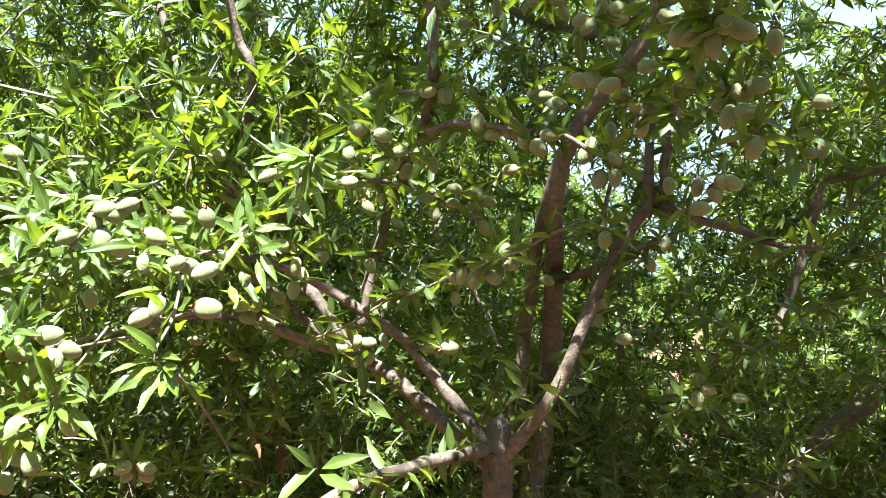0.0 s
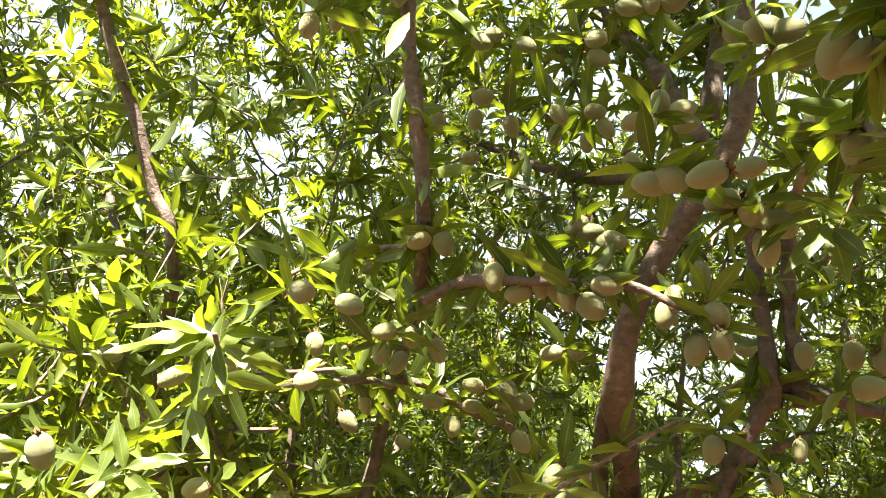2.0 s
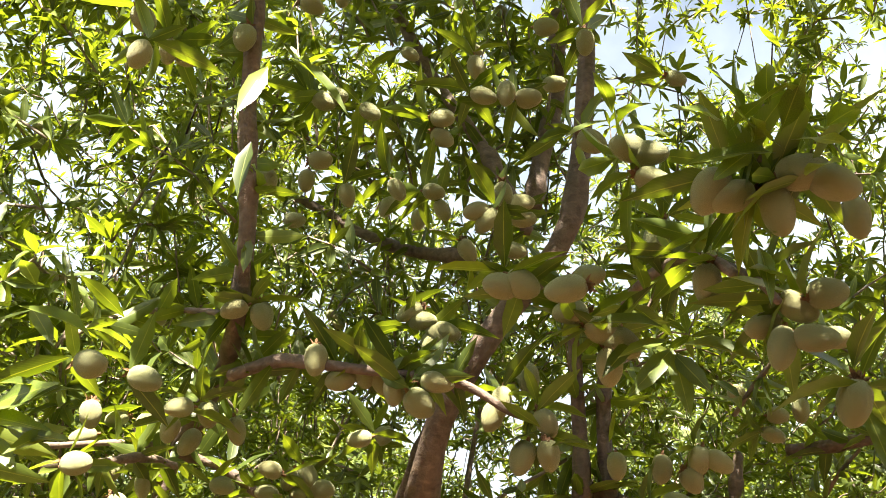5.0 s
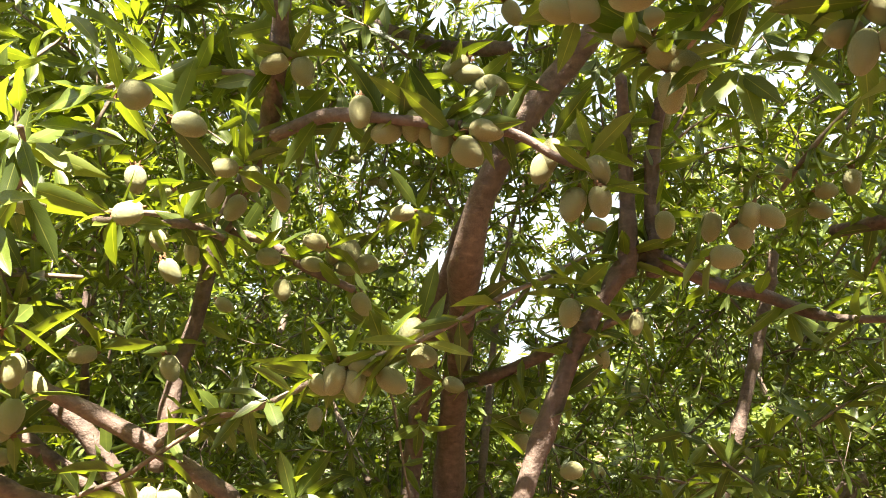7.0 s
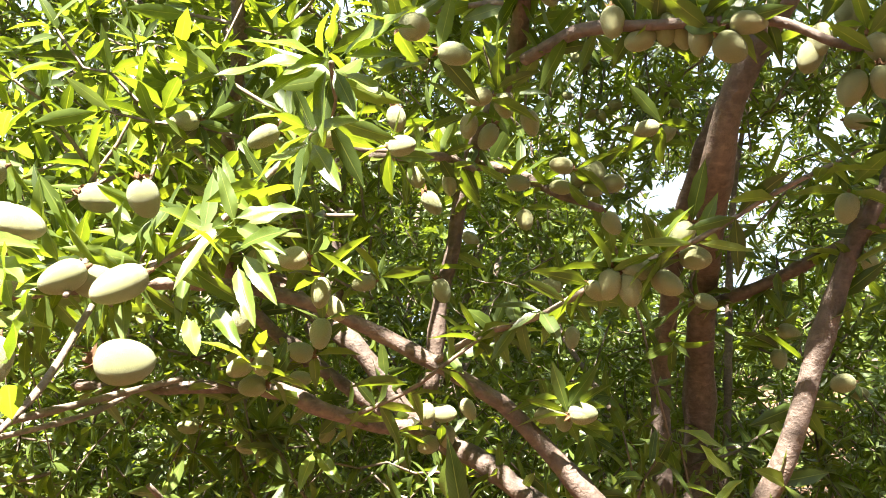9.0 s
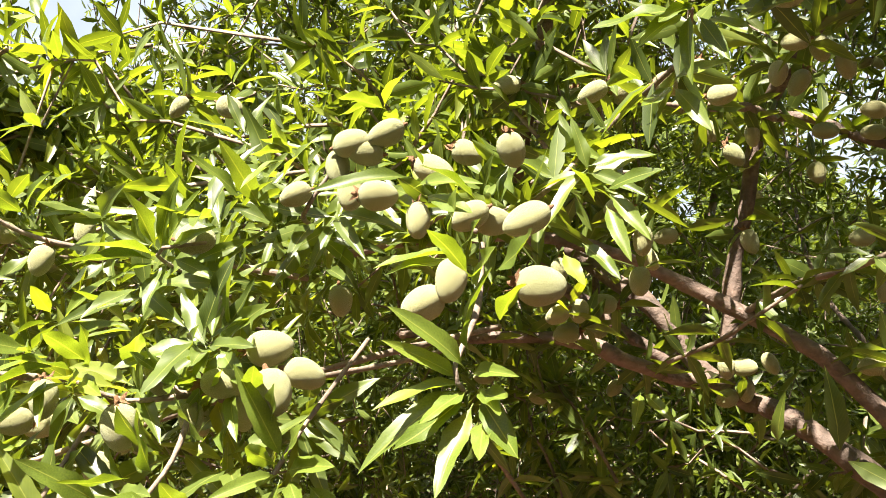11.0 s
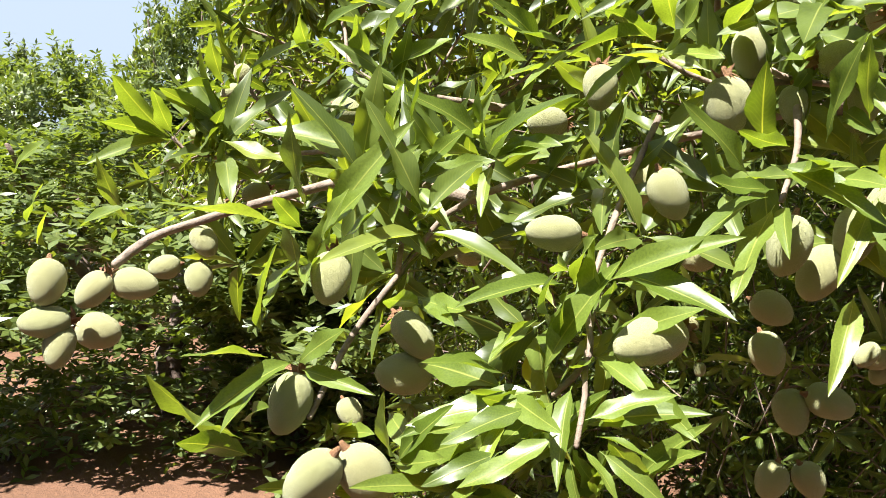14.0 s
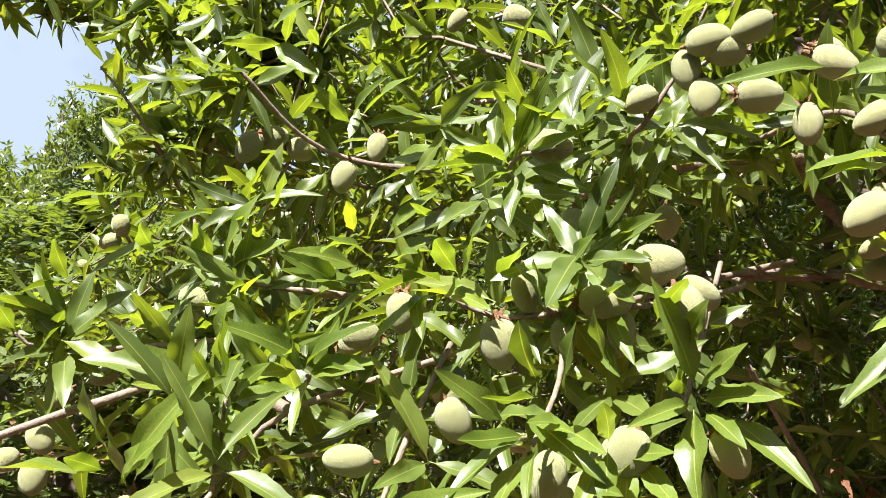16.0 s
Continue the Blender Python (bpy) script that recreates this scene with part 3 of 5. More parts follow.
# almonds: centre, way from stem to tip, length
almonds([(0.328, 1.022, 1.962, 0.89, -0.45, 0.09, 0.038), (0.314, 1.034, 1.937, 0.1, 0.02, -1, 0.038), (0.29, 1.048, 1.951, -0.93, 0.25, -0.26, 0.037), (0.279, 1.052, 1.956, -0.41, 0.48, -0.78, 0.038), (0.289, 1.152, 2.041, 0.94, -0.34, -0.05, 0.036), (0.287, 1.144, 2.011, 0.94, -0.08, -0.32, 0.038), (0.272, 1.157, 2.047, -0.96, -0.28, -0.02, 0.038), (0.29, 1.271, 2.119, 0.81, -0.23, -0.54, 0.035), (0.379, 1.118, 1.903, 0.86, -0.12, -0.5, 0.035), (0.359, 1.136, 1.892, -0.94, -0.16, -0.3, 0.035), (0.382, 1.108, 1.876, 0.81, -0.57, -0.14, 0.036), (0.363, 1.123, 1.871, -0.31, 0.01, -0.95, 0.038)])
almonds([(0.394, 1.103, 1.909, 0.96, -0.2, 0.19, 0.035), (0.385, 1.086, 1.825, -0.1, 0.37, -0.92, 0.037), (0.344, 1.015, 1.951, 0.91, -0.2, -0.36, 0.037), (0.402, 1.069, 1.956, -0.01, -0.07, -1, 0.037), (0.212, 1.159, 1.918, -0.95, 0.29, -0.16, 0.037), (0.24, 1.227, 1.922, -0.99, 0.02, -0.16, 0.035), (0.302, 1.331, 1.997, 0.87, -0.49, 0.07, 0.037), (0.266, 1.221, 1.906, 0.86, -0.32, -0.4, 0.036), (0.281, 1.217, 1.894, 0.81, -0.24, -0.54, 0.036), (0.271, 1.225, 1.876, 0.07, 0.34, -0.94, 0.037), (0.307, 1.412, 2.282, 0.93, -0.37, -0.06, 0.036), (0.333, 1.372, 2.319, 0.07, 0.3, -0.95, 0.037)])
almonds([(0.362, 1.274, 2.023, 0.02, 0.09, -1, 0.037), (0.353, 1.28, 2.019, -0.28, 0.28, -0.92, 0.038), (0.322, 1.144, 1.925, 0.07, 0.33, -0.94, 0.037), (-0.91, 1.135, 1.668, -0.47, -0.28, -0.83, 0.037), (-0.897, 1.156, 1.681, 0.99, 0.14, 0.1, 0.034), (-0.878, 1.175, 1.671, 0.85, 0.47, -0.23, 0.034), (-0.821, 1.222, 1.675, 0.06, -0.27, -0.96, 0.034), (-0.822, 1.171, 1.638, -0.12, -0.28, -0.95, 0.035), (-0.579, 1.089, 1.635, 0.97, 0.22, -0.07, 0.035), (-0.489, 1.178, 1.723, 0.98, 0.06, 0.17, 0.037), (-0.508, 1.189, 1.705, 0.21, -0.19, -0.96, 0.037), (-0.494, 1.185, 1.681, 0.07, -0.29, -0.95, 0.036)])
almonds([(-0.459, 1.183, 1.73, -0.77, -0.46, -0.45, 0.037), (-0.478, 1.183, 1.714, -0.94, -0.34, 0.06, 0.034), (-0.538, 1.169, 1.68, -0.55, -0.72, -0.42, 0.033), (-0.448, 1.142, 1.669, 0.89, 0.45, -0.06, 0.035), (-0.363, 1.066, 1.593, -0.13, -0.25, -0.96, 0.033), (-0.382, 1.065, 1.577, -0.6, -0.68, -0.43, 0.036), (-0.582, 1.054, 1.534, 0.13, -0.01, -0.99, 0.035), (-0.584, 1.018, 1.5, 0.09, 0.07, -0.99, 0.036), (-0.612, 1.013, 1.451, 0.38, 0.24, -0.89, 0.034), (-0.652, 1.074, 1.459, 0.47, 0.02, -0.88, 0.036), (-0.664, 0.971, 1.428, -0.89, -0.46, 0.06, 0.035), (-0.547, 1.006, 1.425, -0.17, -0.19, -0.97, 0.036)])
almonds([(-0.53, 1.06, 1.527, 0.93, 0.37, -0.06, 0.037), (-0.474, 1.031, 1.523, 0.37, -0.15, -0.92, 0.035), (-0.45, 1.038, 1.445, 0.39, 0.21, -0.89, 0.033), (-0.502, 1.011, 1.443, -0.4, -0.1, -0.91, 0.036), (-0.542, 1.413, 1.304, -0.84, -0.32, -0.44, 0.035), (-0.507, 1.426, 1.304, 0.97, 0.05, -0.23, 0.037), (-0.419, 1.153, 1.648, 0.09, -0.33, -0.94, 0.034), (-0.378, 1.157, 1.649, -0.83, -0.33, -0.44, 0.036), (-0.926, 1.087, 1.522, 0.91, 0.14, -0.39, 0.034), (-0.402, 1.146, 1.686, 0.86, 0.31, -0.4, 0.036), (-0.48, 1.009, 1.405, 0.01, -0.17, -0.99, 0.033), (-0.708, 1.315, 1.819, 0.89, 0.21, -0.4, 0.036)])
almonds([(-0.787, 1.326, 1.831, -0.48, -0.28, -0.83, 0.033), (-0.784, 1.142, 1.484, 0.96, 0.26, -0.07, 0.036), (-0.743, 0.872, 1.403, 0.19, -0.34, -0.92, 0.032), (-0.947, 0.893, 1.382, 0.81, 0.58, -0.14, 0.036), (-0.96, 0.87, 1.379, -0.27, -0.62, -0.74, 0.032), (-0.977, 0.846, 1.385, 0.27, -0.3, -0.92, 0.036), (-0.975, 0.844, 1.359, -0.5, -0.86, -0.02, 0.036), (-0.984, 0.888, 1.345, 0.85, 0.52, -0.13, 0.036), (-0.969, 0.85, 1.342, 0.3, -0.34, -0.89, 0.034), (-1.028, 0.974, 1.385, -0.61, -0.77, -0.19, 0.029), (-0.563, 1.097, 1.576, 0.11, -0.08, -0.99, 0.034), (-0.534, 1.029, 1.41, -0.4, -0.24, -0.88, 0.036)])
almonds([(-0.589, 1.171, 1.371, 0.87, 0.25, -0.43, 0.034), (-0.582, 1.135, 1.345, 0.43, -0.26, -0.86, 0.034), (-0.57, 1.162, 1.301, 0.27, -0.16, -0.95, 0.036), (-0.547, 1.168, 1.31, 0.82, 0.49, -0.3, 0.038), (-0.666, 1.032, 1.517, 0.12, -0.1, -0.99, 0.032), (-0.71, 1.047, 1.498, -0.68, -0.74, -0.03, 0.031), (-0.725, 0.922, 1.368, 0.77, -0.02, -0.64, 0.036), (-0.73, 0.92, 1.347, -0.7, -0.71, -0.03, 0.036), (-0.747, 0.847, 1.341, -0.14, -0.32, -0.94, 0.036), (-0.591, 0.932, 1.38, -0.63, -0.72, -0.28, 0.041), (-1.029, 1.024, 1.433, -0.65, -0.55, -0.53, 0.031), (-1.006, 1.054, 1.449, -0.69, -0.62, -0.37, 0.029)])
almonds([(-0.97, 0.965, 1.379, 0.27, -0.31, -0.91, 0.031), (-0.97, 0.97, 1.409, 0.65, -0.06, -0.76, 0.031), (-0.684, 1.296, 1.337, 0.52, 0.18, -0.83, 0.016), (-0.717, 1.432, 1.266, 0.03, -0.27, -0.96, 0.018), (-0.849, 1.008, 1.284, 0.65, -0.07, -0.75, 0.027), (-0.655, 1.209, 1.402, 0.95, 0.3, -0.11, 0.031), (-0.557, 1.058, 1.503, 0.16, -0.15, -0.97, 0.027), (-0.877, 1.208, 1.392, 0.95, 0.15, -0.25, 0.031), (-0.544, 1.325, 1.32, -0.38, -0.8, -0.47, 0.031), (-0.678, 1.235, 1.478, 0.16, -0.16, -0.97, 0.027), (-0.316, 1.125, 1.592, 0.92, 0.39, -0.06, 0.04), (-0.329, 1.14, 1.641, -0.78, -0.44, -0.45, 0.042)])
almonds([(0.241, 1.432, 2.13, 0.24, 0.3, -0.92, 0.036), (0.216, 1.415, 2.087, -0.59, 0.24, -0.77, 0.038), (0.279, 1.481, 2.147, 0.94, -0.33, -0.05, 0.038), (0.283, 1.489, 2.128, 0.95, -0.29, -0.12, 0.038), (0.204, 1.413, 2.096, -0.97, 0.03, -0.25, 0.035), (0.183, 1.51, 2.276, 0.83, -0.48, -0.28, 0.038), (0.185, 1.523, 2.253, 0.89, 0.05, -0.44, 0.037), (0.129, 1.652, 2.204, -0.43, 0.35, -0.83, 0.037), (0.127, 1.53, 2.173, 0.44, -0.18, -0.88, 0.037), (0.175, 1.654, 2.189, -0.06, 0.12, -0.99, 0.036), (0.188, 1.534, 2.151, 0.5, 0, -0.86, 0.034), (0.175, 1.526, 2.172, 0.9, -0.37, -0.24, 0.034)])
almonds([(0, 1.622, 2.158, 0.86, -0.5, -0.11, 0.035), (0.062, 1.51, 2.149, 0.25, 0.34, -0.91, 0.034), (-0.035, 1.502, 2.154, 0.04, 0.15, -0.99, 0.037), (0.205, 1.375, 2.227, 0.81, -0.41, -0.42, 0.037), (0.229, 1.367, 2.228, 0, -0.01, -1, 0.036), (0.255, 1.363, 2.224, 0.82, -0.56, -0.14, 0.036), (0.218, 1.463, 2.328, 0.25, 0.32, -0.92, 0.037), (0.026, 1.491, 2.185, 0.83, -0.54, -0.13, 0.035), (0.011, 1.597, 2.207, -0.1, 0.36, -0.93, 0.035), (0.218, 1.519, 2.091, 0.53, 0.08, -0.85, 0.036), (0.276, 1.506, 2.091, 0.94, -0.28, -0.21, 0.037), (0.2, 1.23, 1.946, 0.85, -0.13, -0.51, 0.035)])
almonds([(0.181, 1.235, 1.944, -0.97, -0.25, 0, 0.036), (0.026, 1.533, 2.296, 0.81, -0.24, -0.54, 0.039), (0.043, 1.526, 2.302, 0.87, -0.42, -0.26, 0.034), (0.088, 1.533, 2.287, 0.68, -0.27, -0.68, 0.037), (0.112, 1.563, 2.242, 0.57, 0.26, -0.78, 0.035), (0.064, 2.574, 2.531, 0.98, -0.11, -0.15, 0.037), (-0.175, 1.366, 2.268, 0.46, -0.06, -0.89, 0.037), (-0.15, 1.387, 2.245, -0.01, -0.03, -1, 0.036), (-0.153, 1.281, 2.166, -0.32, -0.02, -0.95, 0.034), (-0.068, 1.366, 2.26, -0.16, 0.07, -0.98, 0.036), (-0.131, 1.391, 2.245, 0.75, -0.31, -0.59, 0.037), (0, 1.503, 2.424, 0.95, 0.1, -0.29, 0.039)])
almonds([(0.04, 1.531, 2.467, 0.01, 0.18, -0.98, 0.034), (-0.462, 1.947, 2.443, 0.86, -0.32, -0.4, 0.034), (-0.458, 1.964, 2.413, -0.96, -0.02, -0.26, 0.036), (-0.487, 2.517, 2.749, 0.97, -0.19, -0.18, 0.036), (-0.524, 2.289, 2.712, 0.01, 0.03, -1, 0.038), (-0.47, 2.219, 2.845, 0.99, -0.16, 0.02, 0.034), (-0.408, 2.1, 2.213, 0.96, -0.2, -0.18, 0.037), (-0.439, 2.092, 2.207, -0.96, -0.08, -0.28, 0.036), (-0.509, 2.238, 2.8, 0.65, -0.32, -0.69, 0.035), (0.161, 1.685, 2.498, 0.83, -0.11, -0.54, 0.037), (0.252, 1.62, 2.474, 0.92, -0.1, -0.37, 0.035), (0.302, 1.421, 2.375, 0.85, -0.5, -0.18, 0.037)])
almonds([(0.507, 1.47, 2.356, 0.99, -0.02, -0.16, 0.034), (-0.21, 1.584, 1.879, 0.16, -0.06, -0.99, 0.037), (-0.204, 1.695, 1.893, -0.93, -0.08, -0.36, 0.034), (-0.168, 1.703, 1.886, 0.02, 0.06, -1, 0.038), (-0.187, 1.461, 1.812, 0.94, -0.34, -0.05, 0.035), (-0.106, 1.518, 1.879, -0.98, -0.16, -0.14, 0.035), (-0.077, 1.552, 1.879, 0.23, 0.22, -0.95, 0.035), (-0.099, 1.588, 1.852, -0.53, -0.02, -0.85, 0.038), (-0.123, 1.393, 1.883, 0.82, -0.39, -0.42, 0.039), (-0.152, 1.644, 1.807, 0.08, 0.39, -0.92, 0.034), (-0.203, 1.703, 1.832, 0.44, -0.17, -0.88, 0.036), (-0.239, 1.69, 1.868, -0.97, -0.01, -0.26, 0.038)])
almonds([(-0.175, 1.641, 1.783, 0.56, 0.21, -0.8, 0.038), (-0.006, 1.682, 1.833, -0.96, -0.02, 0.28, 0.035), (0.019, 1.717, 1.826, -0.36, 0.31, -0.88, 0.035), (0.035, 1.718, 1.806, 0.92, -0.18, -0.36, 0.034), (-0.008, 1.684, 1.805, -0.99, -0.07, 0.08, 0.034), (0.064, 1.716, 1.813, 0.94, -0.34, -0.05, 0.038), (0.044, 1.716, 1.831, 0.49, -0.04, -0.87, 0.037), (0.15, 1.774, 1.897, 0.71, -0.62, 0.33, 0.038), (0.105, 1.671, 1.875, -0.97, 0.16, -0.2, 0.038), (-0.047, 1.589, 1.867, 0.24, 0.3, -0.92, 0.038), (-0.063, 1.68, 1.812, 0.87, -0.42, -0.26, 0.036), (-0.122, 1.583, 1.865, -0.16, -0.02, -0.99, 0.035)])
almonds([(0.086, 1.42, 1.906, 0.08, 0.35, -0.94, 0.038), (0.102, 1.419, 1.899, 0.26, 0.37, -0.89, 0.035), (0.114, 1.401, 1.886, -0.03, 0.26, -0.96, 0.038), (0.145, 1.422, 1.966, 0.97, -0.25, -0.02, 0.036), (0.131, 1.421, 1.974, -0.83, 0.18, -0.53, 0.034), (0.161, 1.423, 1.951, 0.5, -0.02, -0.87, 0.035), (0.172, 1.42, 1.954, 0.89, -0.25, -0.38, 0.035), (0.154, 1.379, 1.89, 0.95, -0.24, -0.2, 0.038), (0.138, 1.385, 1.87, 0.76, 0.17, -0.63, 0.038), (0.061, 1.423, 1.899, -0.91, 0.06, -0.4, 0.036), (0.034, 1.419, 1.916, -0.01, -0.07, -1, 0.038), (0.157, 1.427, 1.939, 0.17, -0.02, -0.99, 0.036)])
almonds([(0.259, 1.412, 1.906, 0.09, 0.01, -1, 0.039), (0.226, 1.402, 1.878, -0.16, -0.05, -0.99, 0.038), (0.217, 1.408, 1.864, -0.31, 0.12, -0.95, 0.036), (0.259, 1.361, 1.851, 0.52, 0.05, -0.85, 0.034), (0.236, 1.368, 1.818, -0.3, 0.16, -0.94, 0.038), (0.26, 1.36, 1.82, 0.25, 0.33, -0.91, 0.035), (-0.054, 1.452, 1.974, -0.89, 0.33, -0.32, 0.035), (-0.024, 1.455, 1.97, 0.22, 0.18, -0.96, 0.035), (-0.152, 1.302, 1.875, 0.84, -0.53, -0.13, 0.034), (-0.234, 2.059, 2.131, -0.91, 0.08, -0.4, 0.036), (0.417, 1.445, 1.821, -0.01, 0.38, -0.93, 0.037), (0.443, 1.429, 1.808, 0.56, 0.21, -0.8, 0.034)])
almonds([(0.413, 1.408, 1.78, 0.99, -0.16, 0.02, 0.039), (0.468, 1.412, 1.826, 0.74, -0.36, -0.56, 0.036), (0.451, 1.422, 1.828, -0.08, 0.45, -0.89, 0.037), (0.679, 1.555, 1.916, 0.05, 0.22, -0.97, 0.038), (0.68, 1.609, 1.918, 0.96, -0.29, -0.03, 0.034), (0.635, 1.631, 1.948, 0.57, 0.27, -0.78, 0.037), (0.675, 1.618, 1.893, 0.87, -0.3, -0.39, 0.037), (0.373, 1.464, 1.825, 0.05, 0.2, -0.98, 0.035), (0.017, 1.42, 1.653, -0.19, 0.21, -0.96, 0.035), (0.036, 1.419, 1.647, 0.15, -0.03, -0.99, 0.037), (0.046, 1.417, 1.666, 1, -0.01, -0.02, 0.038), (0.071, 1.414, 1.652, 0.82, -0.21, -0.53, 0.036)])
almonds([(0.1, 1.421, 1.676, 0.98, -0.08, -0.2, 0.034), (0.059, 1.702, 1.757, 0.48, 0.07, -0.87, 0.037), (0.003, 1.762, 1.608, -0.1, -0.11, -0.99, 0.035), (-0.027, 1.71, 1.676, -0.91, -0.38, -0.19, 0.036), (0.205, 1.836, 1.656, 0.87, -0.32, -0.38, 0.038), (0.267, 1.48, 1.727, -0.19, 0.11, -0.97, 0.036), (-0.277, 1.464, 1.658, -0.1, -0.02, -0.99, 0.037), (-0.278, 1.533, 1.645, 0.61, -0.17, -0.78, 0.036), (-0.285, 1.495, 1.616, -0.01, -0.23, -0.97, 0.038), (-0.363, 1.538, 1.586, -0.01, -0.28, -0.96, 0.034), (-0.384, 1.562, 1.559, -0.98, -0.08, -0.17, 0.037), (-0.346, 1.633, 1.599, -0.92, -0.24, 0.33, 0.037)])
almonds([(-0.374, 1.737, 1.562, 0.97, -0.22, -0.05, 0.036), (-0.38, 1.512, 1.634, -0.02, 0.02, -1, 0.034), (-0.388, 1.529, 1.582, -0.87, 0.12, -0.47, 0.036), (-0.575, 1.83, 1.492, -0.99, -0.11, 0, 0.037), (-0.461, 1.839, 1.445, -0.32, -0.31, -0.89, 0.036), (-0.461, 1.849, 1.472, 0.86, 0.01, -0.52, 0.038), (-0.486, 1.838, 1.461, -0.97, -0.25, -0.01, 0.036), (-0.371, 1.873, 1.472, -0.61, -0.26, -0.75, 0.034), (-0.163, 1.619, 1.668, 0.32, 0.16, -0.93, 0.035), (-0.422, 1.451, 1.849, -0.98, -0.21, -0.01, 0.037), (-0.3, 1.441, 1.692, -0.96, -0.22, -0.18, 0.034), (-0.175, 1.771, 1.476, -0.02, 0.21, -0.98, 0.037)])
almonds([(-0.176, 1.747, 1.509, 1, -0.04, -0.02, 0.037), (-0.2, 1.744, 1.509, -0.02, 0.19, -0.98, 0.036), (-0.143, 1.75, 1.514, 0.44, -0.31, -0.84, 0.036), (-0.202, 1.766, 1.466, -0.87, 0.12, -0.47, 0.035), (0, 1.592, 1.519, 0.91, -0.41, -0.07, 0.038), (-0.022, 1.616, 1.511, -0.01, -0.28, -0.96, 0.036), (-0.04, 1.616, 1.515, -0.94, -0.33, -0.03, 0.038), (0.37, 1.793, 1.535, -0.99, 0.01, -0.15, 0.038), (0.422, 1.794, 1.698, 0.32, -0.02, -0.95, 0.038), (0.39, 1.499, 1.961, -0.02, -0.1, -0.99, 0.035), (-0.052, 1.897, 1.799, 0.15, -0.03, -0.99, 0.038), (-0.143, 1.946, 1.78, 0.85, 0, -0.52, 0.034)])
almonds([(-0.234, 1.331, 1.788, 0.94, -0.27, -0.22, 0.035), (-0.314, 1.386, 1.807, -0.85, -0.17, -0.5, 0.038), (-0.264, 1.635, 1.682, -0.94, -0.29, -0.19, 0.035), (-0.081, 1.579, 1.996, 1, 0.07, -0.01, 0.034), (0.38, 1.695, 1.877, 0.97, -0.09, -0.2, 0.037), (0, 1.592, 1.516, 1, 0.07, -0.01, 0.036), (0.417, 1.653, 1.735, -0.18, -0.13, -0.97, 0.036), (0.341, 1.905, 1.609, 0.93, 0.14, -0.34, 0.039), (0.341, 1.957, 1.568, -0.02, -0.06, -1, 0.036), (0.511, 1.935, 1.408, 0.45, -0.27, -0.85, 0.037), (0.573, 1.912, 1.453, -0.35, -0.12, -0.93, 0.036), (0.572, 2.03, 1.65, 0.88, -0.3, -0.38, 0.036)])
almonds([(0.093, 2.75, 2.281, 0.98, -0.06, -0.2, 0.038), (0.121, 2.476, 2.142, -0.84, -0.23, -0.5, 0.037), (0.147, 2.475, 2.137, 0.46, -0.24, -0.86, 0.035), (0.18, 2.465, 2.158, 0.98, -0.18, -0.04, 0.037), (0.233, 2.449, 2.186, 0.89, -0.39, -0.23, 0.037), (0.31, 2.447, 2.149, 0.83, -0.19, -0.53, 0.037), (0.023, 2.745, 2.305, 0.15, -0.22, -0.96, 0.036), (-0.542, 1.431, 1.29, -0.42, -0.35, -0.84, 0.035), (-0.514, 1.442, 1.289, 0.86, -0.24, -0.46, 0.038), (0.539, 1.748, 1.441, 0.95, 0.13, -0.3, 0.038), (0.613, 1.775, 1.423, 0.94, -0.32, -0.14, 0.037), (0.518, 1.757, 1.463, -0.95, -0.04, 0.3, 0.035)])
almonds([(0.518, 1.752, 1.422, -0.12, -0.3, -0.95, 0.038), (0.578, 1.333, 1.95, 0.97, -0.2, -0.14, 0.035)])

almonds([(-0.519, 1.03, 1.431, -0.19, -0.03, -0.98, 0.036), (-0.704, 0.821, 1.318, -0.55, -0.26, -0.79, 0.036), (-0.690, 0.841, 1.317, 0.38, 0.40, -0.83, 0.037), (-0.59, 1.198, 1.237, -0.30, -0.09, -0.95, 0.034), (-0.566, 1.215, 1.237, 0.37, 0.38, -0.85, 0.035), (0.09, 1.428, 1.698, -0.54, 0.26, -0.80, 0.035), (0.004, 1.424, 1.647, 0.65, 0.43, -0.63, 0.028), (-0.366, 1.249, 1.721, 0.19, 0.29, -0.94, 0.036), (-0.498, 1.067, 1.552, 0.85, 0.52, 0.08, 0.037)])
almonds([(-0.477, 1.078, 1.532, 0.78, 0.53, -0.33, 0.034), (-0.523, 1.072, 1.507, -0.04, 0.25, -0.97, 0.034), (-0.539, 1.253, 1.593, -0.04, 0.25, -0.97, 0.034), (-0.412, 1.259, 1.724, 0.76, 0.55, -0.36, 0.033), (-0.365, 1.178, 1.648, 0.83, 0.54, -0.13, 0.036), (-0.353, 1.522, 1.843, 0.07, 0.31, -0.95, 0.034), (-0.293, 1.494, 1.835, 0.85, 0.53, -0.02, 0.036)])

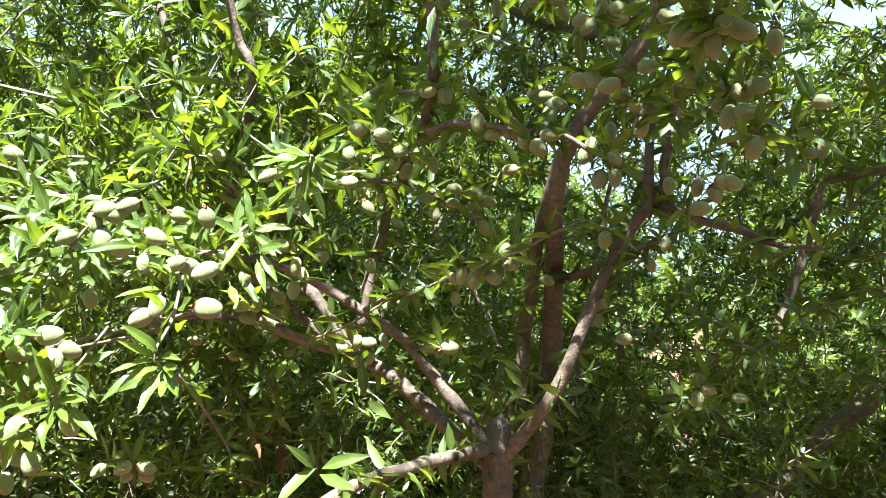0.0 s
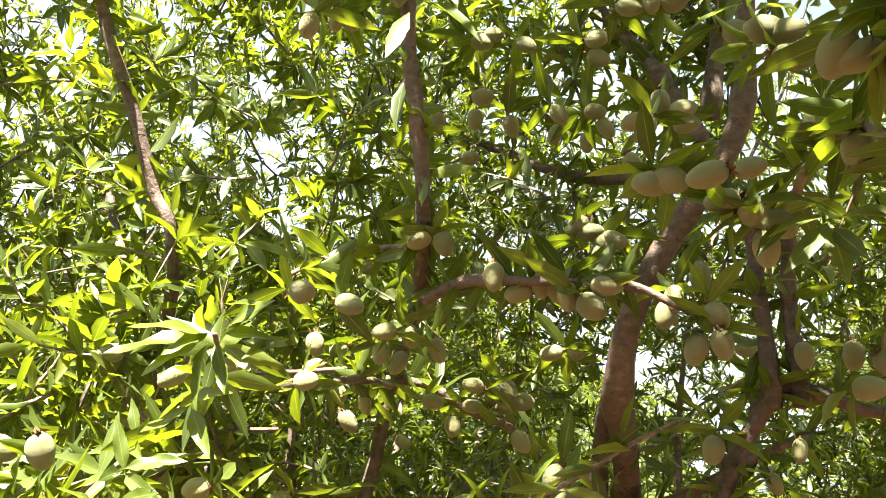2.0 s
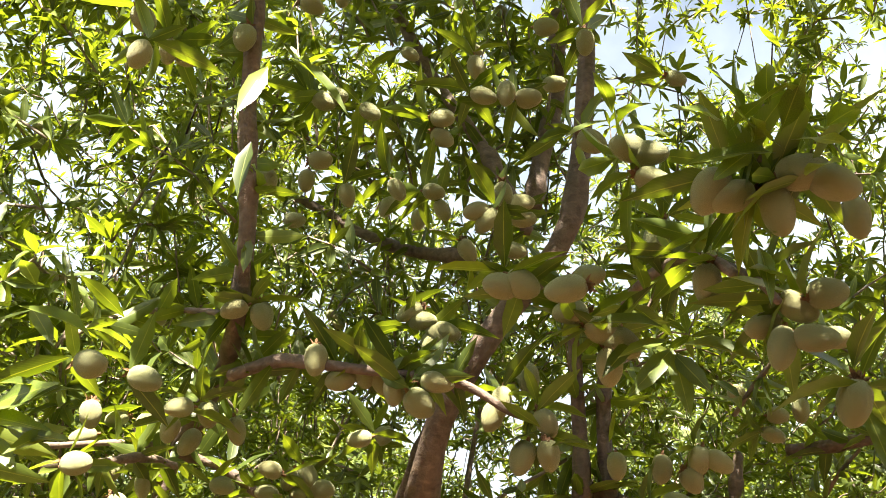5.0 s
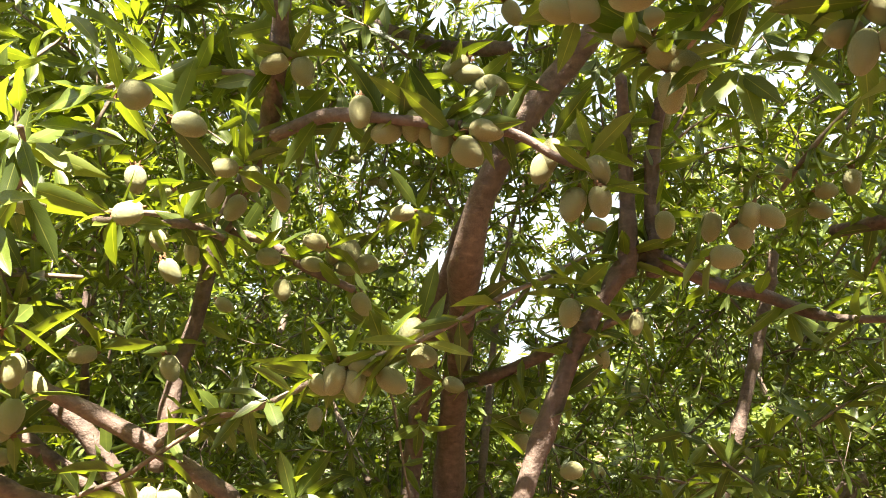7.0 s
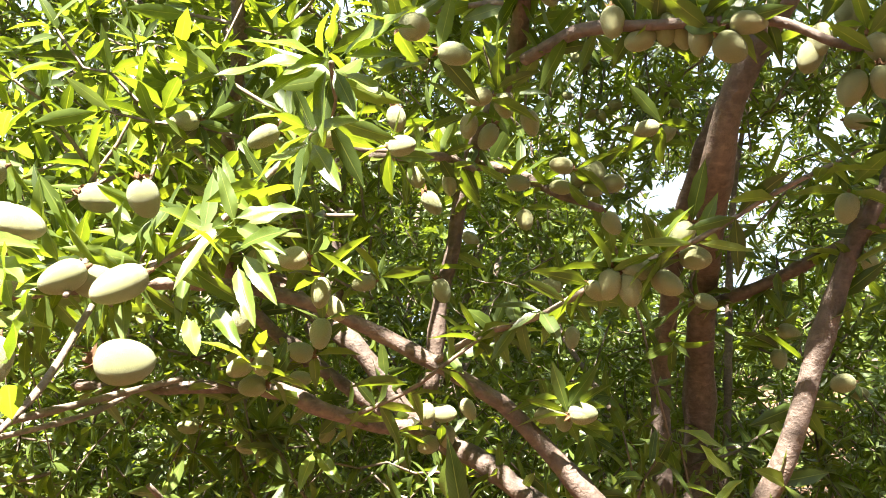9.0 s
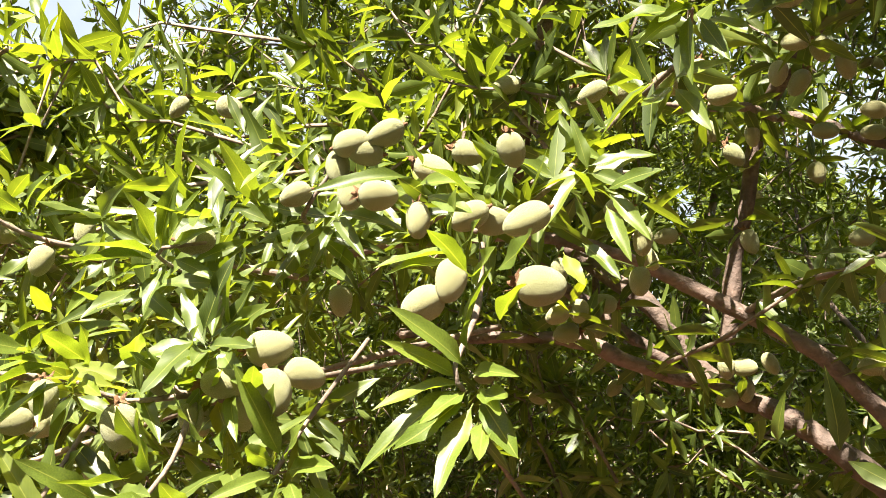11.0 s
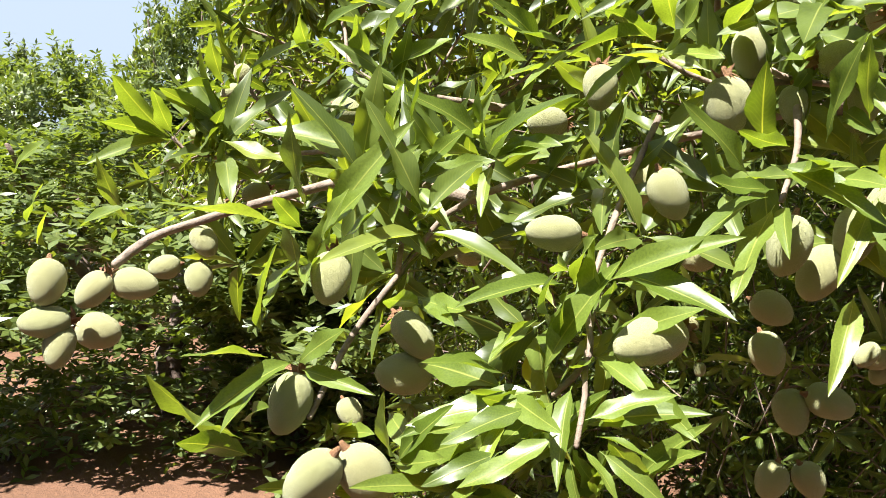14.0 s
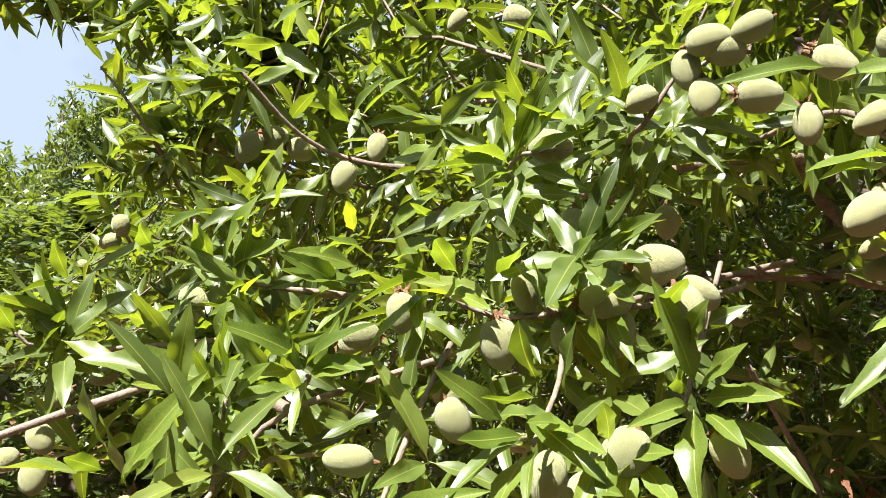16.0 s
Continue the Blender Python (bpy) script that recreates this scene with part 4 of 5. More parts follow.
# single leaves: foot and tip
leaves_at([(-0.625, 0.934, 1.382, -0.605, 0.907, 1.437), (-0.64, 0.918, 1.359, -0.609, 0.902, 1.419), (-0.617, 0.94, 1.405, -0.562, 0.923, 1.439), (-0.613, 0.942, 1.409, -0.553, 0.922, 1.408), (-0.617, 0.936, 1.374, -0.567, 0.918, 1.402), (-0.62, 0.933, 1.369, -0.58, 0.905, 1.366), (-0.62, 0.932, 1.367, -0.611, 0.891, 1.367), (-0.62, 0.92, 1.335, -0.568, 0.907, 1.365), (-0.635, 0.905, 1.325, -0.605, 0.889, 1.365), (-0.646, 0.921, 1.386, -0.645, 0.872, 1.378), (-0.641, 0.925, 1.387, -0.636, 0.886, 1.414), (-0.632, 0.933, 1.402, -0.614, 0.9, 1.433), (-0.636, 0.93, 1.403, -0.654, 0.872, 1.413), (-0.633, 0.932, 1.41, -0.633, 0.887, 1.423)])
leaves_at([(-0.653, 0.909, 1.358, -0.666, 0.855, 1.378), (-0.632, 0.915, 1.339, -0.645, 0.865, 1.359), (-0.642, 0.913, 1.349, -0.646, 0.863, 1.355), (-0.649, 0.908, 1.35, -0.665, 0.844, 1.349), (-0.621, 0.937, 1.389, -0.596, 0.907, 1.407), (-0.633, 0.927, 1.375, -0.624, 0.892, 1.405), (-0.602, 0.928, 1.335, -0.599, 0.891, 1.355), (-0.597, 0.94, 1.36, -0.562, 0.904, 1.346), (-0.633, 0.918, 1.347, -0.633, 0.866, 1.339), (-0.698, 0.834, 1.312, -0.695, 0.79, 1.336), (-0.7, 0.831, 1.312, -0.668, 0.815, 1.338), (-0.698, 0.834, 1.311, -0.691, 0.794, 1.335), (-0.7, 0.834, 1.314, -0.689, 0.801, 1.347), (-0.701, 0.832, 1.315, -0.651, 0.825, 1.327)])
leaves_at([(-0.688, 0.858, 1.321, -0.693, 0.806, 1.338), (-0.687, 0.859, 1.319, -0.639, 0.851, 1.343), (-0.686, 0.86, 1.319, -0.657, 0.843, 1.356), (-0.687, 0.861, 1.321, -0.68, 0.826, 1.354), (-0.687, 0.858, 1.319, -0.644, 0.844, 1.333), (-0.664, 0.876, 1.306, -0.674, 0.825, 1.329), (-0.664, 0.875, 1.305, -0.657, 0.843, 1.341), (-0.666, 0.873, 1.306, -0.638, 0.856, 1.343), (-0.665, 0.874, 1.306, -0.614, 0.858, 1.312), (-0.666, 0.874, 1.307, -0.61, 0.86, 1.314), (-0.644, 0.895, 1.31, -0.612, 0.878, 1.346), (-0.643, 0.897, 1.312, -0.652, 0.846, 1.322), (-0.646, 0.896, 1.312, -0.64, 0.858, 1.334), (-0.646, 0.895, 1.312, -0.65, 0.853, 1.338)])
leaves_at([(-0.643, 0.896, 1.31, -0.617, 0.875, 1.345), (-0.625, 0.914, 1.322, -0.606, 0.889, 1.36), (-0.628, 0.914, 1.325, -0.628, 0.872, 1.34), (-0.626, 0.914, 1.322, -0.637, 0.863, 1.332), (-0.627, 0.913, 1.323, -0.628, 0.873, 1.345), (-0.624, 0.915, 1.323, -0.635, 0.871, 1.352), (-0.606, 0.913, 1.305, -0.598, 0.883, 1.339), (-0.606, 0.914, 1.307, -0.616, 0.872, 1.331), (-0.605, 0.914, 1.307, -0.599, 0.881, 1.335), (-0.606, 0.915, 1.309, -0.614, 0.864, 1.31), (-0.607, 0.915, 1.309, -0.607, 0.878, 1.337), (-0.588, 0.924, 1.314, -0.565, 0.897, 1.343), (-0.587, 0.926, 1.317, -0.568, 0.897, 1.343), (-0.591, 0.923, 1.314, -0.567, 0.899, 1.351)])
leaves_at([(-0.588, 0.925, 1.316, -0.6, 0.882, 1.335), (-0.588, 0.925, 1.315, -0.591, 0.887, 1.34), (-0.753, 0.839, 1.365, -0.747, 0.783, 1.378), (-0.744, 0.849, 1.362, -0.738, 0.788, 1.361), (-0.746, 0.845, 1.357, -0.735, 0.79, 1.355), (-0.752, 0.822, 1.327, -0.757, 0.768, 1.358), (-0.748, 0.824, 1.32, -0.742, 0.773, 1.344), (-0.751, 0.827, 1.334, -0.728, 0.801, 1.359), (-0.722, 0.859, 1.33, -0.708, 0.821, 1.348), (-0.722, 0.859, 1.33, -0.686, 0.842, 1.346), (-0.722, 0.859, 1.33, -0.702, 0.821, 1.337), (-0.721, 0.86, 1.33, -0.693, 0.838, 1.352), (-0.705, 0.88, 1.341, -0.666, 0.854, 1.332), (-0.69, 0.887, 1.327, -0.635, 0.882, 1.347)])
leaves_at([(-0.743, 0.849, 1.361, -0.705, 0.839, 1.385), (-0.741, 0.851, 1.358, -0.697, 0.838, 1.361), (-0.764, 0.875, 1.426, -0.782, 0.797, 1.446), (-0.758, 0.881, 1.42, -0.724, 0.861, 1.45), (-0.759, 0.879, 1.419, -0.718, 0.867, 1.454), (-0.765, 0.874, 1.428, -0.748, 0.834, 1.446), (-0.764, 0.875, 1.439, -0.743, 0.838, 1.485), (-0.766, 0.871, 1.413, -0.746, 0.827, 1.394), (-0.769, 0.851, 1.372, -0.751, 0.822, 1.422), (-0.755, 0.884, 1.428, -0.71, 0.873, 1.483), (-0.712, 0.911, 1.388, -0.704, 0.866, 1.397), (-0.71, 0.914, 1.391, -0.678, 0.886, 1.388), (-0.758, 0.88, 1.413, -0.736, 0.842, 1.407), (-0.75, 0.888, 1.422, -0.708, 0.876, 1.44)])
leaves_at([(-0.713, 0.911, 1.391, -0.668, 0.894, 1.388), (-0.549, 0.982, 1.446, -0.556, 0.934, 1.404), (-0.544, 0.983, 1.445, -0.539, 0.943, 1.434), (-0.552, 0.982, 1.449, -0.575, 0.932, 1.442), (-0.551, 0.981, 1.465, -0.5, 0.951, 1.453), (-0.543, 0.984, 1.459, -0.517, 0.948, 1.471), (-0.528, 0.985, 1.476, -0.51, 0.943, 1.519), (-0.56, 0.979, 1.459, -0.576, 0.93, 1.493), (-0.529, 0.986, 1.459, -0.497, 0.951, 1.458), (-0.512, 0.982, 1.404, -0.509, 0.935, 1.374), (-0.505, 0.989, 1.45, -0.493, 0.948, 1.425), (-0.512, 0.987, 1.427, -0.494, 0.949, 1.442), (-0.55, 0.982, 1.453, -0.57, 0.934, 1.453), (-0.524, 0.987, 1.459, -0.53, 0.945, 1.472)])
leaves_at([(-0.507, 0.988, 1.448, -0.51, 0.946, 1.423), (-0.504, 0.989, 1.453, -0.492, 0.95, 1.476), (-0.543, 0.983, 1.474, -0.554, 0.938, 1.475), (-0.597, 1.047, 1.537, -0.567, 1.007, 1.569), (-0.571, 1.058, 1.523, -0.568, 1.012, 1.552), (-0.556, 1.059, 1.541, -0.528, 1.016, 1.569), (-0.556, 1.061, 1.524, -0.54, 1.022, 1.535), (-0.571, 1.058, 1.525, -0.551, 1.02, 1.532), (-0.556, 1.061, 1.524, -0.568, 1.012, 1.55), (-0.536, 1.065, 1.518, -0.518, 1.023, 1.545), (-0.528, 1.066, 1.521, -0.507, 1.03, 1.499), (-0.533, 1.067, 1.5, -0.516, 1.03, 1.488), (-0.614, 1.022, 1.538, -0.579, 0.984, 1.568), (-0.627, 1.016, 1.541, -0.658, 0.955, 1.542)])
leaves_at([(-0.624, 1.018, 1.538, -0.633, 0.966, 1.556), (-0.627, 1.018, 1.53, -0.649, 0.965, 1.518), (-0.66, 1, 1.534, -0.677, 0.946, 1.52), (-0.615, 1.02, 1.544, -0.61, 0.972, 1.569), (-0.668, 0.994, 1.537, -0.692, 0.931, 1.539), (-0.679, 0.987, 1.533, -0.682, 0.932, 1.556), (-0.662, 0.994, 1.552, -0.658, 0.945, 1.569), (-0.624, 1.02, 1.529, -0.596, 0.985, 1.539), (-0.649, 1.003, 1.55, -0.625, 0.965, 1.566), (-0.621, 1.02, 1.532, -0.583, 0.992, 1.528), (-0.641, 1.011, 1.532, -0.622, 0.979, 1.511), (-0.674, 0.983, 1.561, -0.668, 0.936, 1.568), (-0.735, 1.014, 1.483, -0.749, 0.95, 1.514), (-0.735, 1.014, 1.476, -0.685, 0.994, 1.522)])
leaves_at([(-0.73, 1.017, 1.48, -0.68, 1, 1.486), (-0.733, 1.015, 1.473, -0.689, 0.996, 1.482), (-0.739, 1.011, 1.476, -0.746, 0.956, 1.475), (-0.735, 1.015, 1.471, -0.721, 0.97, 1.52), (-0.733, 1.016, 1.469, -0.721, 0.975, 1.444), (-0.73, 1.017, 1.473, -0.674, 1.003, 1.493), (-0.684, 1.041, 1.453, -0.658, 1.009, 1.477), (-0.667, 1.046, 1.443, -0.64, 1.014, 1.481), (-0.68, 1.041, 1.439, -0.669, 1.002, 1.476), (-0.736, 1.012, 1.487, -0.725, 0.971, 1.497), (-0.762, 0.963, 1.468, -0.737, 0.927, 1.517), (-0.764, 0.962, 1.466, -0.759, 0.911, 1.483), (-0.757, 0.967, 1.46, -0.716, 0.948, 1.487), (-0.758, 0.966, 1.456, -0.703, 0.958, 1.474)])
leaves_at([(-0.763, 0.962, 1.456, -0.756, 0.914, 1.465), (-0.761, 0.964, 1.46, -0.749, 0.919, 1.495), (-0.764, 0.961, 1.47, -0.824, 0.898, 1.494), (-0.761, 0.964, 1.453, -0.719, 0.945, 1.438), (-0.763, 0.962, 1.453, -0.749, 0.921, 1.44), (-0.894, 1.082, 1.547, -0.879, 1.031, 1.591), (-0.892, 1.084, 1.55, -0.84, 1.064, 1.615), (-0.894, 1.083, 1.543, -0.894, 1.023, 1.561), (-0.891, 1.085, 1.548, -0.821, 1.084, 1.579), (-0.898, 1.08, 1.543, -0.891, 1.034, 1.523), (-0.891, 1.086, 1.543, -0.841, 1.077, 1.531), (-0.935, 1.012, 1.611, -0.939, 0.943, 1.603), (-0.941, 1.012, 1.596, -0.932, 0.962, 1.583), (-0.921, 1.049, 1.572, -0.929, 0.981, 1.565)])
leaves_at([(-0.919, 1.047, 1.58, -0.875, 1.027, 1.603), (-0.848, 1.103, 1.602, -0.806, 1.075, 1.626), (-0.928, 1.043, 1.562, -0.907, 0.999, 1.588), (-0.911, 1.058, 1.577, -0.905, 1.01, 1.56), (-1.017, 0.972, 1.493, -1.009, 0.902, 1.535), (-1.017, 0.972, 1.491, -1.011, 0.904, 1.505), (-1.016, 0.974, 1.494, -0.991, 0.934, 1.528), (-1.017, 0.972, 1.489, -1.013, 0.903, 1.486), (-1.016, 0.974, 1.491, -0.974, 0.962, 1.516), (-1.001, 0.996, 1.476, -0.976, 0.959, 1.511), (-1.001, 0.996, 1.476, -0.963, 0.975, 1.524), (-0.998, 0.999, 1.477, -0.951, 0.99, 1.523), (-0.996, 1.001, 1.474, -0.942, 1.005, 1.486), (-0.999, 0.998, 1.472, -0.982, 0.952, 1.461)])
leaves_at([(-1.03, 0.942, 1.42, -1.01, 0.9, 1.471), (-1.046, 0.907, 1.415, -0.996, 0.916, 1.447), (-1.057, 0.874, 1.419, -1.019, 0.864, 1.453), (-1.063, 0.868, 1.461, -1.021, 0.864, 1.483), (-1.05, 0.887, 1.402, -1.023, 0.854, 1.433), (-1.023, 0.95, 1.406, -0.976, 0.953, 1.444), (-0.995, 1.003, 1.472, -0.947, 0.999, 1.464), (-0.339, 1.023, 1.526, -0.39, 0.976, 1.503), (-0.338, 1.023, 1.523, -0.366, 0.979, 1.493), (-0.335, 1.023, 1.519, -0.345, 0.979, 1.477), (-0.331, 1.023, 1.522, -0.296, 0.982, 1.491), (-0.332, 1.023, 1.525, -0.301, 0.984, 1.521), (-0.339, 1.023, 1.529, -0.376, 0.979, 1.531), (-0.34, 1.023, 1.538, -0.356, 0.979, 1.576)])
leaves_at([(-0.336, 1.022, 1.547, -0.331, 0.978, 1.593), (-0.33, 1.017, 1.583, -0.314, 0.973, 1.604), (-0.318, 1.02, 1.564, -0.293, 0.977, 1.589), (-0.316, 1.014, 1.593, -0.279, 0.969, 1.607), (-0.333, 1.014, 1.592, -0.341, 0.968, 1.618), (-0.323, 0.998, 1.633, -0.335, 0.952, 1.649), (-0.328, 1.023, 1.51, -0.32, 0.982, 1.495), (-0.334, 1.023, 1.535, -0.311, 0.983, 1.544), (-0.343, 1.023, 1.532, -0.363, 0.98, 1.557), (-0.338, 1.023, 1.526, -0.352, 0.982, 1.513), (-0.329, 1.023, 1.528, -0.309, 0.983, 1.511), (-0.47, 1.038, 1.48, -0.474, 0.997, 1.536), (-0.467, 1.038, 1.473, -0.425, 1.01, 1.486), (-0.468, 1.038, 1.478, -0.439, 1.007, 1.509)])
leaves_at([(-0.47, 1.036, 1.469, -0.463, 0.989, 1.43), (-0.465, 1.038, 1.467, -0.438, 1.003, 1.459), (-0.452, 1.041, 1.463, -0.408, 1.008, 1.45), (-0.473, 1.036, 1.477, -0.476, 0.995, 1.495), (-0.498, 1.02, 1.44, -0.464, 0.985, 1.42), (-0.498, 1.021, 1.443, -0.51, 0.966, 1.421), (-0.502, 1.018, 1.44, -0.491, 0.969, 1.405), (-0.505, 1.017, 1.44, -0.471, 0.989, 1.453), (-0.476, 1.037, 1.502, -0.457, 1.002, 1.53), (-0.49, 1.031, 1.517, -0.465, 0.997, 1.544), (-0.472, 1.036, 1.47, -0.484, 0.989, 1.472), (-0.514, 1.02, 1.49, -0.512, 0.978, 1.524), (-0.604, 1.075, 1.627, -0.586, 1.03, 1.663), (-0.602, 1.076, 1.627, -0.564, 1.039, 1.673)])
leaves_at([(-0.596, 1.08, 1.627, -0.56, 1.043, 1.666), (-0.604, 1.076, 1.621, -0.618, 1.016, 1.64), (-0.606, 1.075, 1.619, -0.633, 1.009, 1.627), (-0.597, 1.08, 1.619, -0.592, 1.042, 1.582), (-0.601, 1.078, 1.619, -0.61, 1.029, 1.603), (-0.597, 1.08, 1.623, -0.549, 1.054, 1.646), (-0.593, 1.082, 1.62, -0.547, 1.063, 1.607), (-0.496, 1.091, 1.694, -0.489, 1.043, 1.711), (-0.493, 1.091, 1.695, -0.494, 1.045, 1.701), (-0.497, 1.09, 1.698, -0.504, 1.046, 1.688), (-0.501, 1.092, 1.691, -0.514, 1.047, 1.675), (-0.402, 1.097, 1.67, -0.45, 1.045, 1.668), (-0.39, 1.093, 1.675, -0.388, 1.046, 1.691), (-0.374, 1.102, 1.621, -0.355, 1.055, 1.659)])
leaves_at([(-0.363, 1.1, 1.612, -0.408, 1.052, 1.618), (-0.367, 1.102, 1.61, -0.403, 1.056, 1.607), (-0.363, 1.1, 1.615, -0.341, 1.057, 1.633), (-0.4, 1.099, 1.662, -0.352, 1.061, 1.67), (-0.392, 1.099, 1.657, -0.348, 1.067, 1.639), (-0.539, 1.093, 1.664, -0.543, 1.039, 1.689), (-0.527, 1.098, 1.659, -0.523, 1.044, 1.695), (-0.784, 1.073, 1.462, -0.81, 1.014, 1.522), (-0.782, 1.075, 1.467, -0.74, 1.062, 1.523), (-0.78, 1.076, 1.457, -0.789, 1.011, 1.458), (-0.777, 1.079, 1.461, -0.731, 1.069, 1.49), (-0.83, 1.025, 1.451, -0.809, 0.994, 1.525), (-0.832, 1.021, 1.442, -0.824, 0.974, 1.484), (-0.831, 1.023, 1.446, -0.838, 0.955, 1.47)])
leaves_at([(-0.828, 1.027, 1.45, -0.788, 1.017, 1.496), (-0.832, 1.021, 1.442, -0.772, 1.019, 1.413), (-0.835, 1.017, 1.438, -0.825, 0.961, 1.42), (-0.861, 0.969, 1.382, -0.847, 0.939, 1.448), (-0.86, 0.973, 1.39, -0.825, 0.967, 1.443), (-0.855, 0.978, 1.384, -0.805, 0.985, 1.419), (-0.748, 1.09, 1.671, -0.691, 1.072, 1.702), (-0.75, 1.088, 1.671, -0.716, 1.054, 1.698), (-0.752, 1.087, 1.667, -0.745, 1.034, 1.685), (-0.745, 1.093, 1.667, -0.686, 1.085, 1.671), (-0.788, 1.032, 1.733, -0.745, 1.008, 1.749), (-0.792, 1.03, 1.728, -0.787, 0.98, 1.716), (-0.79, 1.033, 1.724, -0.745, 1.029, 1.697), (-0.818, 0.997, 1.739, -0.797, 0.955, 1.741)])
leaves_at([(-0.731, 1.111, 1.638, -0.668, 1.105, 1.644), (-0.736, 1.116, 1.574, -0.687, 1.097, 1.617), (-0.735, 1.118, 1.559, -0.682, 1.104, 1.584), (-0.74, 1.114, 1.545, -0.749, 1.054, 1.547), (-0.709, 1.137, 1.533, -0.727, 1.073, 1.508), (-0.694, 1.146, 1.572, -0.695, 1.092, 1.613), (-0.754, 1.103, 1.551, -0.767, 1.037, 1.566), (-0.209, 1.217, 1.813, -0.281, 1.175, 1.797), (-0.205, 1.218, 1.813, -0.25, 1.158, 1.818), (-0.2, 1.218, 1.817, -0.142, 1.176, 1.835), (-0.206, 1.216, 1.817, -0.231, 1.175, 1.792), (-0.184, 1.224, 1.81, -0.129, 1.195, 1.793), (-0.21, 1.216, 1.817, -0.209, 1.162, 1.837), (-0.204, 1.215, 1.821, -0.192, 1.166, 1.838)])
leaves_at([(-0.2, 1.219, 1.813, -0.151, 1.184, 1.814), (-0.205, 1.22, 1.809, -0.18, 1.2, 1.758), (-0.209, 1.219, 1.809, -0.219, 1.191, 1.757), (-0.213, 1.217, 1.811, -0.247, 1.175, 1.779), (-0.197, 1.223, 1.806, -0.162, 1.196, 1.781), (-0.226, 1.232, 1.756, -0.248, 1.191, 1.725), (-0.226, 1.232, 1.756, -0.199, 1.207, 1.714), (-0.228, 1.231, 1.758, -0.187, 1.195, 1.769), (-0.284, 1.234, 1.662, -0.264, 1.202, 1.621), (-0.292, 1.23, 1.666, -0.301, 1.179, 1.693), (-0.28, 1.234, 1.671, -0.249, 1.206, 1.637), (-0.284, 1.232, 1.675, -0.239, 1.202, 1.686), (-0.319, 1.223, 1.624, -0.296, 1.19, 1.59), (-0.304, 1.229, 1.632, -0.271, 1.2, 1.605)])
leaves_at([(-0.152, 1.488, 1.441, -0.155, 1.454, 1.487), (-0.288, 1.472, 1.494, -0.29, 1.425, 1.467), (-0.285, 1.472, 1.494, -0.253, 1.435, 1.471), (0.131, 1.473, 1.487, 0.085, 1.467, 1.516), (0.133, 1.468, 1.461, 0.093, 1.447, 1.496), (0.143, 1.466, 1.461, 0.097, 1.434, 1.451), (0.28, 1.023, 1.987, 0.282, 0.962, 1.988), (0.295, 1.021, 1.978, 0.274, 0.979, 1.977), (0.323, 1.016, 1.954, 0.312, 0.971, 1.948), (0.327, 0.994, 1.978, 0.318, 0.946, 1.969), (0.305, 1.049, 1.919, 0.296, 1.021, 1.878), (0.309, 1.014, 1.972, 0.255, 0.991, 1.982), (0.307, 1.018, 1.97, 0.247, 1.008, 1.965), (0.313, 1.008, 1.976, 0.319, 0.961, 1.95)])
leaves_at([(0.307, 1.009, 1.981, 0.289, 0.96, 1.986), (0.296, 1.023, 1.975, 0.258, 1.012, 1.945), (0.32, 0.993, 1.985, 0.278, 0.962, 1.993), (0.334, 0.995, 1.968, 0.323, 0.954, 1.953), (0.277, 1.021, 1.992, 0.228, 1, 1.988), (0.285, 1.014, 1.993, 0.25, 0.971, 2.007), (0.298, 1.003, 1.996, 0.265, 0.961, 2.005), (0.319, 1.049, 1.891, 0.287, 1.015, 1.902), (0.322, 1.048, 1.887, 0.27, 1.033, 1.886), (0.315, 1.197, 1.886, 0.309, 1.169, 1.825), (0.315, 1.198, 1.884, 0.323, 1.157, 1.842), (0.309, 1.197, 1.904, 0.244, 1.178, 1.913), (0.322, 1.191, 1.889, 0.347, 1.13, 1.881), (0.315, 1.197, 1.888, 0.27, 1.185, 1.845)])
leaves_at([(0.313, 1.197, 1.895, 0.261, 1.181, 1.878), (0.296, 1.195, 1.932, 0.269, 1.153, 1.952), (0.3, 1.194, 1.927, 0.306, 1.138, 1.94), (0.29, 1.21, 1.897, 0.251, 1.192, 1.863), (0.248, 1.128, 2.06, 0.217, 1.083, 2.07), (0.249, 1.131, 2.056, 0.201, 1.118, 2.032), (0.254, 1.133, 2.053, 0.253, 1.078, 2.057), (0.259, 1.134, 2.049, 0.275, 1.085, 2.031), (-0.011, 1.14, 2.084, 0.043, 1.118, 2.044), (-0.034, 1.175, 2.027, -0.04, 1.156, 1.974), (-0.173, 1.198, 1.906, -0.172, 1.152, 1.913), (-0.175, 1.202, 1.891, -0.148, 1.176, 1.861), (-0.149, 1.223, 1.841, -0.165, 1.181, 1.813), (-0.142, 1.225, 1.838, -0.166, 1.178, 1.827)])
